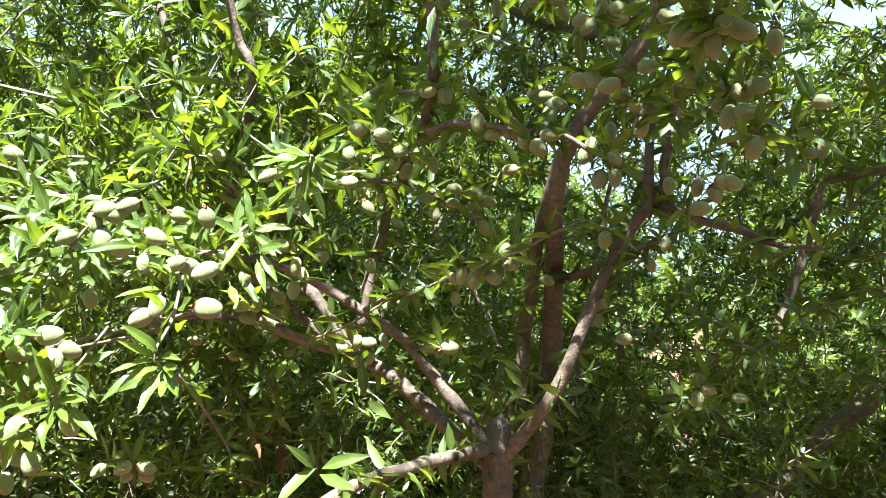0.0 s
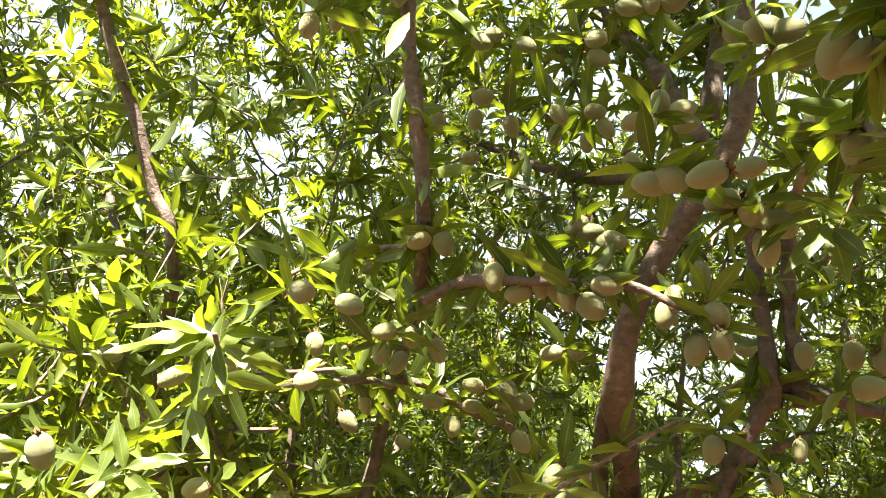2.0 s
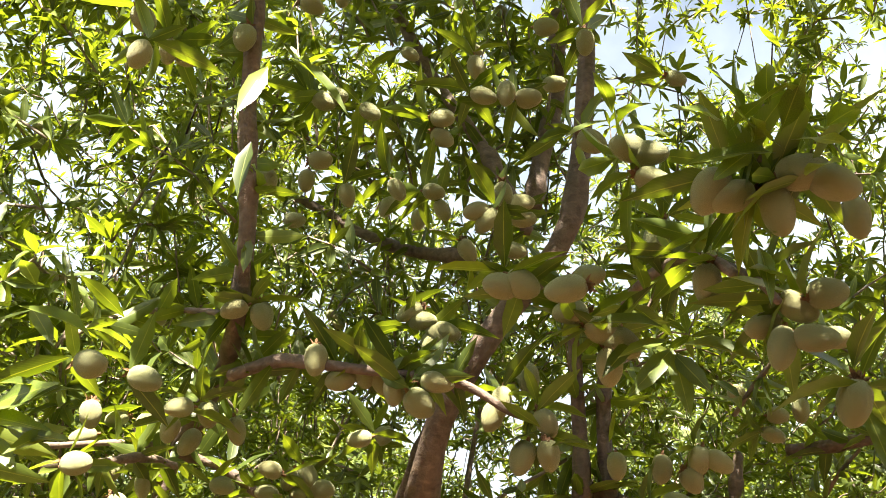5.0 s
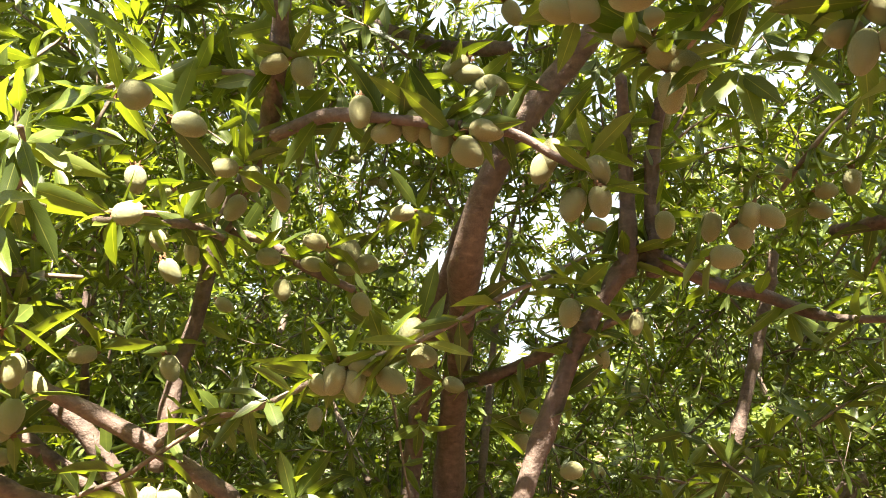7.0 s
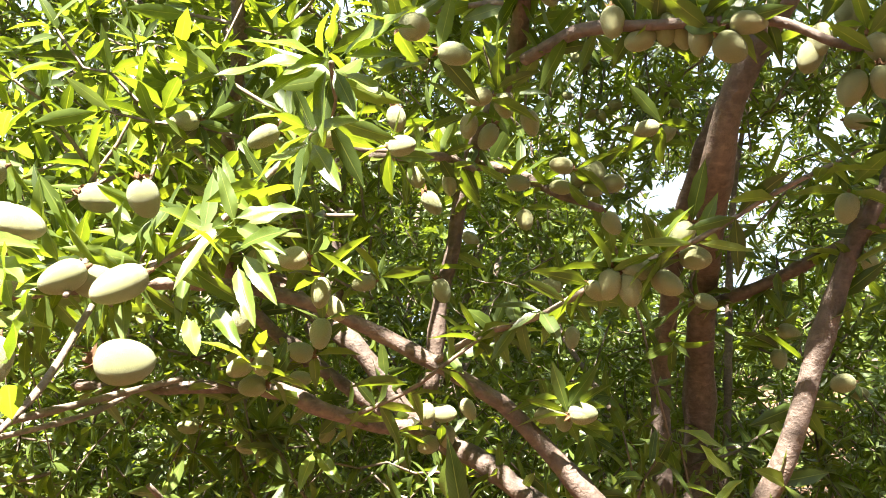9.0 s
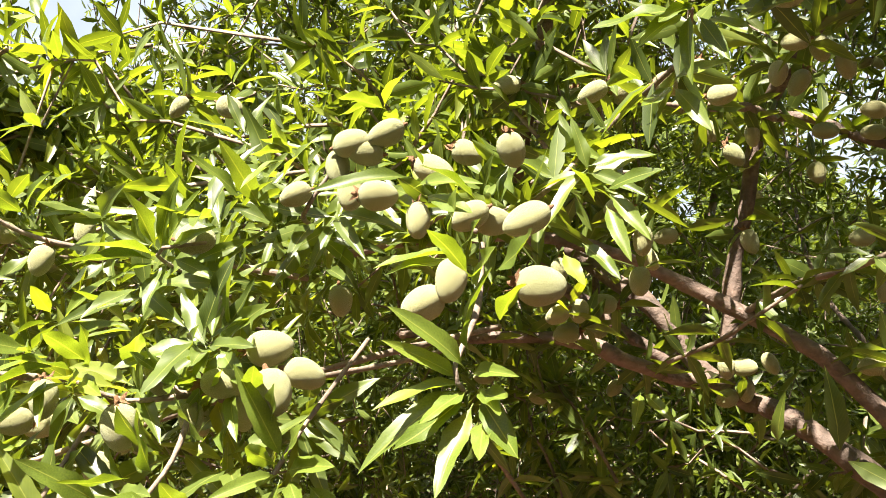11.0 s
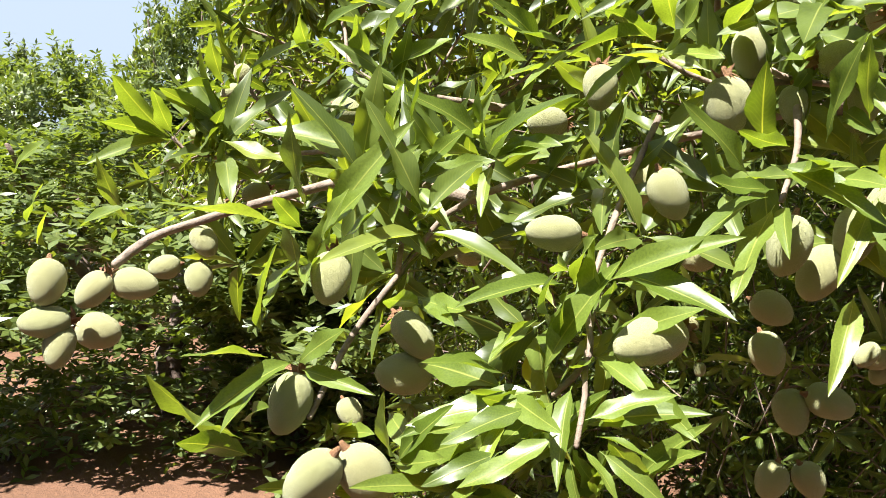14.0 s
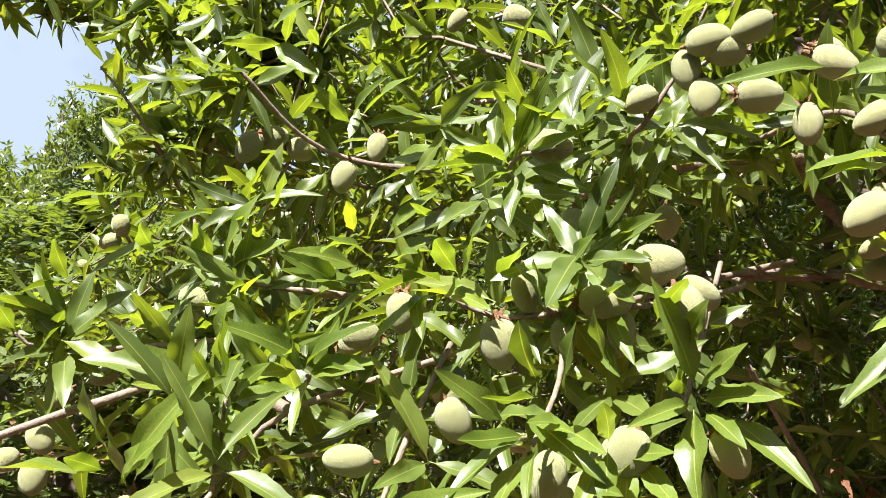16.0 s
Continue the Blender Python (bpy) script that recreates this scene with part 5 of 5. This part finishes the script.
leaves_at([(-0.142, 1.23, 1.811, -0.163, 1.184, 1.797), (-0.159, 1.222, 1.832, -0.165, 1.175, 1.844), (-0.135, 1.219, 1.874, -0.154, 1.165, 1.892), (-0.025, 1.144, 2.077, -0.043, 1.13, 2.022), (-0.155, 1.092, 1.395, -0.198, 1.035, 1.372), (-0.156, 1.093, 1.398, -0.158, 1.059, 1.436), (-0.148, 1.093, 1.395, -0.096, 1.066, 1.424), (-0.151, 1.091, 1.388, -0.099, 1.055, 1.378), (-0.159, 1.091, 1.395, -0.178, 1.054, 1.43), (0.468, 1.178, 1.861, 0.521, 1.127, 1.846), (0.468, 1.179, 1.854, 0.494, 1.132, 1.808), (0.465, 1.18, 1.854, 0.465, 1.149, 1.779), (0.461, 1.18, 1.862, 0.41, 1.149, 1.892), (0.467, 1.177, 1.865, 0.466, 1.122, 1.911)])
leaves_at([(-0.12, 1.265, 1.466, -0.122, 1.23, 1.519), (-0.115, 1.264, 1.458, -0.077, 1.225, 1.441)])

# withered leaves: foot and tip
WITHERED_LEAVES = [(-0.471, 2.078, 1.259, -0.447, 2.057, 1.243), (-0.45, 2.079, 1.256, -0.475, 2.053, 1.236), (-0.404, 2.026, 1.225, -0.426, 2.004, 1.224), (-0.412, 2.025, 1.223, -0.395, 2.003, 1.211), (-0.409, 2.025, 1.22, -0.408, 1.993, 1.17), (-0.44, 1.89, 1.264, -0.455, 1.87, 1.286), (-0.445, 1.888, 1.258, -0.42, 1.87, 1.243)]

OPEN_SIDE = np.array((-0.42, 0.58, 1.49))  # the open ground before the front bough
# the single leaves: three hundred nearest as parts, the rest joined with the mass
extra = []
for i, (foot, tip) in enumerate(SINGLE):
    d = tip - foot
    size = float(np.linalg.norm(d))
    nrm = np.array((gen.normal(-0.05, 0.35), gen.normal(-0.75, 0.3), 0.6))
    if 23 <= i <= 28 or 64 <= i <= 68:  # these hang behind the two lowest almonds
        foot = foot + (foot - OPEN_SIDE) * 0.1
    if i in (76, 124):  # two blades that catch the sun full on
        nrm = np.array((0.24, -0.78, 0.57))
    if i < 300:
        r = frames_for(d[None], nrm[None])[0]
        m4 = Matrix.Translation(foot) @ Matrix(r).to_4x4() @ Matrix.Diagonal((size, size * pick.uniform(0.95, 1.22), size, 1))
        part("leaf", pick.choice(NEAR_LEAVES), tree, "", m4)
    else:
        extra.append((foot, d, nrm, size))


# ---- foliage that fills the crown ----
def crown(p):
    """How leafy the crown is at p: open where one can walk in, thin on top, dense low down, with a gap that lets the
    sun onto the front bough. Overhead it stays unseen, put there for its shade.
    """
    x, y, z = p
    e = ((x + 0.05) / (2.2 if z > 1.6 else 3.0)) ** 2 + ((y - 2.3) / 1.95) ** 2 + ((z - 2.2) / (1.9 if z > 2.2 else 2.8)) ** 2
    if e > 1 + 0.35 * noise.noise(Vector((x, y, z)) * 1.4):
        return 0.0
    # the crown slopes down on its left flank
    flank = -(x + 0.45) / max(0.05, y - 0.55)
    if flank > 0.78 and z < 1.42:
        return 0.0
    if flank > 1.22 and (flank > 1.45 or z > 1.5 + 0.07 * math.hypot(x + 0.4, y - 0.57)):
        return 0.0
    if flank > 1.1 and z > 1.85 - 0.5 * (flank - 1.3) + 4 * max(0.0, 1.3 - flank) + 0.2 * noise.noise(Vector((x, y, z)) * 4):
        return 0.0
    xs, ys = x + 0.08 * (z - 1.5), y + 0.48 * (z - 1.5)  # where its shade falls at eye height
    # leaves overhead, never in view, placed by where they should cast shade
    if z - 1.7 > 1.02 * max(0.0, y - 0.55) + 0.25:
        return (0.7 if xs > 0.1 else 0.5 if xs > -0.15 else 0.3 if ys > 1.65 else 0.0) if y > 0.3 else 0.0
    front = 1.72 if x > -0.28 else (1.42 if x > -0.8 else 1.22)
    if x > 0.75:
        front = 1.35
    if z > 2.0:
        front = max(front, 1.72)
    if z < 1.62 and -0.95 < x < 0.0:
        front = max(front, 1.78)
    if z < 1.3 and x < 0.4:
        front = 1.9 if x > -1.4 else 1.55
    if y < front:
        return 0.0
    if z < 1.45 and x < -0.5 or x > 0.75 and z < 2.0:
        return 1.0
    if x > 0.6 and z > 2.0:
        return 0.6
    if x < -0.25 and y < 2.2 and z < 2.6:
        return 1.0
    if z > 2.0 and x < 0.4:
        return 0.9 if z < 2.7 else 0.6
    return 1.0 if z < 1.5 else 0.5 if z < 2.0 else 0.7


spots, axes, stalks = [], [], []
while len(stalks) < 6400:
    low, mid, shade_roof = len(stalks) > 5200, len(stalks) < 25, 25 <= len(stalks) < 170
    p = np.array((gen.uniform(-2.7, 2.2), gen.uniform(0.3, 4.2), gen.uniform(0.3, 4.2)))
    if low:
        p = np.array((gen.uniform(-1.9, 0.6), gen.uniform(1.6, 3.8), gen.uniform(0.1, 1.3)))
    # extra sprays overhead on the right, out of view, added to darken what is below
    if shade_roof:
        p = np.array((gen.uniform(0.0, 1.4), gen.uniform(0.7, 2.0), gen.uniform(2.2, 3.7)))
        if p[2] - 1.7 < 1.02 * (p[1] - 0.55) + 0.25:
            continue
    if mid:  # sprays over the level branch on the left
        p = np.array((gen.uniform(-0.75, -0.2), gen.uniform(1.42, 1.7), gen.uniform(1.66, 1.85)))
    if gen.random() > crown(p) or noise.noise(Vector(p) * 1.9) < (-0.1 if p[2] < 2 else -0.22):
        continue
    out = p - np.array((0.2, 2.0, 1.6))
    d = out / (np.linalg.norm(out) + 0.2) * 0.7 + gen.normal(0, 0.55, 3) + (0, 0, 0.45)
    d /= np.linalg.norm(d)
    n_spur = gen.integers(5, 12)
    path = [p + d * s * 0.05 + (0, 0, -0.004 * s * s * gen.uniform(0.2, 1)) for s in range(n_spur)]
    path = [q for q in path if crown(q) > 0]
    if len(path) < 3:
        continue
    stalks.append(np.array(path))
    for q in path:
        a = d * 0.8 + gen.normal(0, 0.7, 3)
        spots.append(q)
        axes.append(a)
deep = np.array([q[1] > 1.95 for q in spots])
mass = [rosettes([q for q, far in zip(spots, deep) if not far], [a for a, far in zip(axes, deep) if not far], gen, (4, 7), (0.042, 0.068)),
        rosettes([q for q, far in zip(spots, deep) if far], [a for a, far in zip(axes, deep) if far], gen, (5, 8), (0.028, 0.05))]

# leaves by the almonds and along the thin branches
spots, axes = [], []
for stem, way in FRUIT:
    if gen.random() < 0.75 and not (stem[0] < -0.25 and stem[1] < 1.25):
        spots.append(stem)
        axes.append(-way * 0.5 + np.array((gen.normal(0, 0.5), gen.uniform(0.1, 0.9), gen.uniform(0.1, 0.9))))
for path, r0, r1 in STEMS:
    if r0 > 0.0145:
        continue
    for k in range(2, len(path), max(2, int(0.05 / (np.linalg.norm(path[1] - path[0]) + 1e-6)))):
        if path[k][0] < -0.25 and path[k][1] < (1.6 if path[k][2] < 1.63 else 1.25):
            continue
        spots.append(path[k])
        axes.append(np.array((gen.normal(0, 0.6), gen.normal(0.35, 0.5), gen.normal(0.4, 0.5))))
mass.append(rosettes(spots, axes, gen, (3, 6), (0.042, 0.072)))
# the drooping outer sprays
spots, axes = [], []
for path in OVERHANG:
    for q in path[::2]:
        for _ in range(2):
            spots.append(q + gen.normal(0, 0.03, 3))
            axes.append(np.array((gen.normal(-0.3, 0.4), gen.normal(0, 0.4), gen.normal(-0.55, 0.4))))
mass.append(rosettes(spots, axes, gen, (4, 7), (0.04, 0.065), droop=0.5))
if extra:
    mass.append(tuple(np.array(c) for c in zip(*extra)))
merged = [np.concatenate(c) for c in zip(*mass)]
# chinks between the leaves, through which the sun reaches the fork and the limbs
CHINKS = [(-0.21, 1.79, 1.50, 0.055), (-0.175, 1.8, 1.47, 0.04), (-0.29, 1.79, 1.59, 0.035), (0.0, 1.62, 1.435, 0.025),
          (-0.45, 1.46, 1.68, 0.03), (-0.53, 1.37, 1.67, 0.03), (0.24, 1.54, 1.56, 0.03), (0.2, 1.55, 1.45, 0.03), (-0.36, 1.68, 1.55, 0.025)]
heart = merged[0] + merged[1] / np.linalg.norm(merged[1], axis=1)[:, None] * merged[3][:, None] * 0.5
lit = np.zeros(len(heart), bool)
for x, y, z, r in CHINKS:
    off = heart - (x, y, z)
    along = off @ np.array(SUN_DIR)
    lit |= (along > 0.02) & (np.linalg.norm(off - along[:, None] * np.array(SUN_DIR), axis=1) < r)
merged = [c[~lit] for c in merged]
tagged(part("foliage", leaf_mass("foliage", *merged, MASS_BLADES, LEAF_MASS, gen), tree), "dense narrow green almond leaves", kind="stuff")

def near_line(p, fruit):
    """Whether a tuft at p would stand right before a fruit, seen from the open side where the fruit gets its light."""
    a, b = fruit - OPEN_SIDE, p - OPEN_SIDE
    la, lb = np.linalg.norm(a), np.linalg.norm(b)
    return lb < la + 0.02 and np.dot(a, b) > math.cos(0.055) * la * lb


# fuller tufts on the front bough, whose leaves show their teeth and veins
spots, axes = [], []
for path, r0, r1 in STEMS:
    for q in path[::2]:
        if not (q[0] < -0.25 and q[1] < 1.42 and r0 < 0.012) or q[1] > 1.12 and q[0] > -0.62 and q[2] < 1.6:
            continue
        for _ in range(2):
            p = q + gen.normal(0, 0.028, 3) + (0, 0.025, 0.008)
            hides = any(near_line(p, c) for c, _ in FRUIT if c[0] < -0.2 and c[1] < 1.5)
            if p[1] > 0.9 and not hides and gen.random() < 0.75 and not (p[0] > -0.51 and p[2] < 1.63):
                spots.append(p)
                axes.append(np.array((gen.normal(-0.1, 0.55), gen.normal(-0.6, 0.45), gen.normal(0.45, 0.45))))
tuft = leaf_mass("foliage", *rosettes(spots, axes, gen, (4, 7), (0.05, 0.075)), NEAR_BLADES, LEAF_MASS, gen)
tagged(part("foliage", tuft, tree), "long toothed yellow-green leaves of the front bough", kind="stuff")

# the lowest shoot of the front bough: leaf feet and tips
bough("twig", [(-0.681, 1.088, 1.402), (-0.646, 0.988, 1.38), (-0.619, 0.921, 1.365), (-0.607, 0.895, 1.358), (-0.602, 0.877, 1.34)], 0.0034, 0.0026)
shoot = random.Random(5)
for row in ((-0.635, 0.91, 1.363, -0.649, 0.989, 1.411), (-0.632, 0.944, 1.379, -0.646, 0.994, 1.419), (-0.614, 0.926, 1.371, -0.583, 0.964, 1.395), (-0.612, 0.921, 1.369, -0.576, 0.894, 1.368),
            (-0.599, 0.878, 1.352, -0.566, 0.894, 1.369), (-0.615, 0.899, 1.36, -0.607, 0.856, 1.338), (-0.608, 0.871, 1.345, -0.635, 0.836, 1.323), (-0.599, 0.877, 1.34, -0.579, 0.875, 1.322),
            (-0.595, 0.88, 1.345, -0.568, 0.884, 1.344), (-0.645, 0.891, 1.356, -0.71, 0.899, 1.365), (-0.627, 0.892, 1.357, -0.674, 0.863, 1.35), (-0.626, 0.888, 1.355, -0.675, 0.85, 1.344),
            (-0.626, 0.88, 1.353, -0.647, 0.839, 1.343), (-0.661, 0.948, 1.381, -0.668, 0.908, 1.369), (-0.631, 0.987, 1.401, -0.569, 0.974, 1.399), (-0.659, 0.978, 1.398, -0.709, 0.948, 1.401),
            (-0.655, 0.959, 1.387, -0.682, 0.968, 1.408), (-0.603, 0.874, 1.336, -0.596, 0.862, 1.312), (-0.593, 0.881, 1.339, -0.562, 0.886, 1.32), (-0.642, 0.887, 1.354, -0.605, 0.859, 1.352),
            (-0.627, 0.857, 1.338, -0.648, 0.827, 1.327), (-0.632, 0.87, 1.349, -0.632, 0.838, 1.334)):
    foot, d = np.array(row[:3]), np.array(row[3:]) - np.array(row[:3])
    size = float(np.linalg.norm(d))
    r = frames_for(d[None], np.array(((shoot.gauss(-0.05, 0.3), shoot.gauss(-0.7, 0.25), 0.75),)))[0]
    part("leaf", shoot.choice(NEAR_LEAVES), tree, "", Matrix.Translation(foot) @ Matrix(r).to_4x4() @ Matrix.Diagonal((size, size * shoot.uniform(0.95, 1.2), size, 1)))

tv, tf = [], []
for path in stalks:
    v, f = tube(path, 0.0035, 0.0015, 3, 0.0)
    tf.extend(tuple(i + len(tv) for i in q) for q in f)
    tv.extend(v)
tagged(part("twigwork", mesh_object("twigwork", tv, tf, TWIG), tree), "thin brown leafy twigs", kind="stuff")

# almonds deep in the crown, too small to pick apart
hv, hf = tube(np.array([(x, 0, 0) for x in (-0.46, -0.36, -0.15, 0.1, 0.32, 0.46)]), 1, 1, 9, 0.0)
hv = np.array(hv)
for i, r in enumerate((0.17, 0.29, 0.375, 0.36, 0.25, 0.1)):
    hv[i * 9:i * 9 + 9, 1:] *= r
hv[-2:, 0] = -0.5, 0.5
av, af = [], []
for k in range(150):
    path = stalks[gen.integers(len(stalks))]
    q = path[gen.integers(len(path))]
    for _ in range(gen.integers(1, 3)):
        d = gen.normal(0, 0.7, (1, 3)) + (0, 0, -0.5)
        r = frames_for(d, gen.normal(0, 1, (1, 3)))[0] * 0.036
        c = q + gen.normal(0, 0.015, 3)
        af.extend(tuple(i + len(av) for i in s) for s in hf)
        av.extend(hv @ r.T + c)
tagged(part("inner_fruit", mesh_object("inner_fruit", av, af, HULL), tree), "downy green almonds deep in the crown", kind="stuff")

# inner branches of the crown
for k in range(11):
    az = gen.uniform(0, 2 * math.pi)
    a = np.array((0.18 + 0.25 * math.cos(az), 2.15 + 0.3 * math.sin(az), gen.uniform(1.0, 1.6)))
    b = np.array((0.2 + gen.uniform(0.8, 1.5) * math.cos(az), 2.3 + gen.uniform(0.5, 1.2) * math.sin(az), gen.uniform(1.9, 3.6)))
    mid = (a + b) / 2 + gen.normal(0, 0.1, 3)
    if mid[1] < 2.1 or b[1] < 2.3 or b[0] < -0.8:
        continue
    bough("branch", [tuple(a), tuple(mid), tuple(b)], gen.uniform(0.006, 0.010), 0.003)


for row in WITHERED_LEAVES:
    foot, d = np.array(row[:3]), np.array(row[3:]) - np.array(row[:3])
    size = float(np.linalg.norm(d))
    r = frames_for(d[None], gen.normal(0, 1, (1, 3)))[0]
    me = mesh_object("dry_leaf", *blade(7, 3, 0.9, 0.7, False, 0.5, 0.4, len(STEMS))[:2], DRY)
    part("dry_leaf", me, tree, "curled reddish brown dead leaf", Matrix.Translation(foot) @ Matrix(r).to_4x4() @ Matrix.Scale(size, 4))


# ---- weeds on the bare soil ----
def weed(x, y, size, seed):
    g = np.random.default_rng(seed)
    P = [np.array((g.normal(0, 0.16), g.normal(0, 0.16), abs(g.normal(0, 0.16)))) * size for _ in range(90)]
    A = [q + g.normal(0, 0.2, 3) + (0, 0, 0.5) for q in P]
    w = tagged(new("weed"), "low leafy green weed on the bare soil", "weed", "weeds under the trees")
    for i in range(7):
        a = g.uniform(0, 6.28)
        v, f = tube(spline([(0, 0, -0.03), (0.08 * math.cos(a), 0.08 * math.sin(a), 0.12 * size), (0.2 * math.cos(a) * size, 0.2 * math.sin(a) * size, 0.26 * size)], 0.06), 0.006, 0.002, 5, 0)
        part("stem", mesh_object("stem", v, f, TWIG), w)
    tagged(part("foliage", leaf_mass("foliage", *rosettes(P, A, g, (4, 6), (0.05, 0.09)), FAR_BLADES, WEED, g), w), kind="stuff")
    w.location = (x, y, 0)


for i, (x, y, size) in enumerate(((-4.75, 2.62, 1.15), (-5.9, 3.0, 0.9))):
    weed(x, y, size, 60 + i)


# ---- other trees of the orchard ----
def orchard_tree(seed, height):
    g, pr = np.random.default_rng(seed), random.Random(seed)
    t = new("almond_tree")
    k = height / 3.8
    fork = np.array((0.05, 0.0, 0.9))
    v, f = tube(spline([(0, 0, -0.1), (0.03, 0.02, 0.45), tuple(fork)], 0.08), 0.11, 0.08, 10, 0.15, 3, pr)
    part("trunk", mesh_object("trunk", v, f, BARK), t)
    for i in range(6):
        az = i * 1.05 + g.uniform(-0.2, 0.2)
        tip = np.array((1.0 * k * math.cos(az), 1.0 * k * math.sin(az), g.uniform(2.3, 3.3) * k))
        mid = fork * 0.5 + tip * 0.5 + (0.15 * math.cos(az), 0.15 * math.sin(az), -0.1)
        path = spline([tuple(fork - (0, 0, 0.05)), tuple(mid), tuple(tip)], 0.1)
        v, f = tube(path, 0.05, 0.015, 7, 0.1, 2, pr)
        part("limb", mesh_object("limb", v, f, BARK), t)
    P, A = [], []
    while len(P) < 3800:
        d = g.normal(0, 1, 3)
        d /= np.linalg.norm(d)
        r = g.uniform(0.45, 1) ** 0.6
        p = np.array((0, 0, 2.05 * k)) + d * r * np.array((1.75, 1.75, 1.7)) * k
        lump = noise.noise(Vector(p) * 1.1 + Vector((seed, 0, 0)))
        if p[2] < 1.15 * k or r > 0.86 + 0.42 * lump or noise.noise(Vector(p) * 2.6 + Vector((0, seed, 0))) < -0.18:
            continue
        P.append(p)
        A.append(d * 0.6 + g.normal(0, 0.6, 3) + (0, 0, 0.5))
    # low shoots round the trunk, under the spread of the crown
    for i in range(1100):
        az, rr = g.uniform(0, 6.28), 1.25 * math.sqrt(g.uniform(0.04, 1)) * k
        P.append(np.array((rr * math.cos(az), rr * math.sin(az), g.uniform(0.08, 1.35) * k)))
        A.append(g.normal(0, 0.5, 3) + (0.4 * math.cos(az), 0.4 * math.sin(az), 0.5))
    # upright shoots break the outline
    for i in range(45):
        az, rr = g.uniform(0, 6.28), g.uniform(0, 1.3) * k
        base = np.array((rr * math.cos(az), rr * math.sin(az), (3.4 - 0.5 * rr) * k))
        lean = g.normal(0, 0.18, 3) + (0, 0, 1)
        for s in range(g.integers(5, 13)):
            P.append(base + lean * 0.06 * s)
            A.append(lean + g.normal(0, 0.4, 3))
    tagged(part("crown", leaf_mass("crown", *rosettes(P, A, g, (4, 6), (0.085, 0.13)), FAR_BLADES, LEAF_FAR, g), t), kind="stuff")
    return tagged(t, "full-leaved almond tree on bare soil in the orchard", "tree", "orchard trees")


first = orchard_tree(21, 3.7)
second = orchard_tree(34, 4.2)
first.location, second.location = (-10.1, 5.9, 0), (-12.8, 3.4, 0)
first.scale = (0.87,) * 3
second.scale = (0.8,) * 3
for src, x, y, turn, wide, tall in (
        # the next row, and the one behind it
        (second, -4.85, 3.75, 150, 0.95, 0.50), (first, -3.45, 4.3, 60, 0.95, 0.54), (first, -2.5, 5.6, 120, 1.02, 0.85), (second, -0.9, 5.3, 200, 0.90, 0.75), (first, -1.2, 8.2, 70, 1.26, 1.05),
        (second, 4.4, 7.2, 30, 1.20, 1.00), (first, 6.3, 6.0, 140, 1.32, 1.10), (first, 1.7, 5.6, 15, 1.0, 0.52), (second, 3.4, 4.9, 240, 0.9, 0.55), (second, -8.3, 7.3, 50, 1.02, 0.85), (first, -5.2, 8.4, 20, 1.08, 0.90), (second, -7.7, 6.2, 80, 0.62, 0.92), (second, -12.6, 6.6, 200, 1.02, 0.85), (first, -9.4, 10.2, 260, 1.08, 0.90),
        (first, 0.8, 12, 95, 1.20, 1.00), (second, -5, 12.6, 145, 1.20, 1.00), (first, -13.5, 10.5, 300, 1.08, 0.90),
        # the same row, to both sides: unseen, the left one added to shade the soil
        (first, -5.6, 0.7, 290, 0.96, 0.80), (second, 5.6, 1.6, 100, 1.20, 1.00),
        # a row across the alley, unseen, added to hold back low sky light
        (first, -8.0, -3.3, 20, 1.20, 1.00), (second, -5.2, -3.7, 310, 1.26, 1.05), (first, -2.5, -3.5, 80, 1.20, 1.00), (second, 0.3, -3.8, 200, 1.26, 1.05), (first, 3.1, -3.6, 140, 1.20, 1.00), (second, 6.0, -3.7, 30, 1.20, 1.00)):
    copy_thing(src, pose(x, y, 0, 0, 0, turn) @ Matrix.Diagonal((wide / src.scale[0], wide / src.scale[1], tall / src.scale[2], 1)))
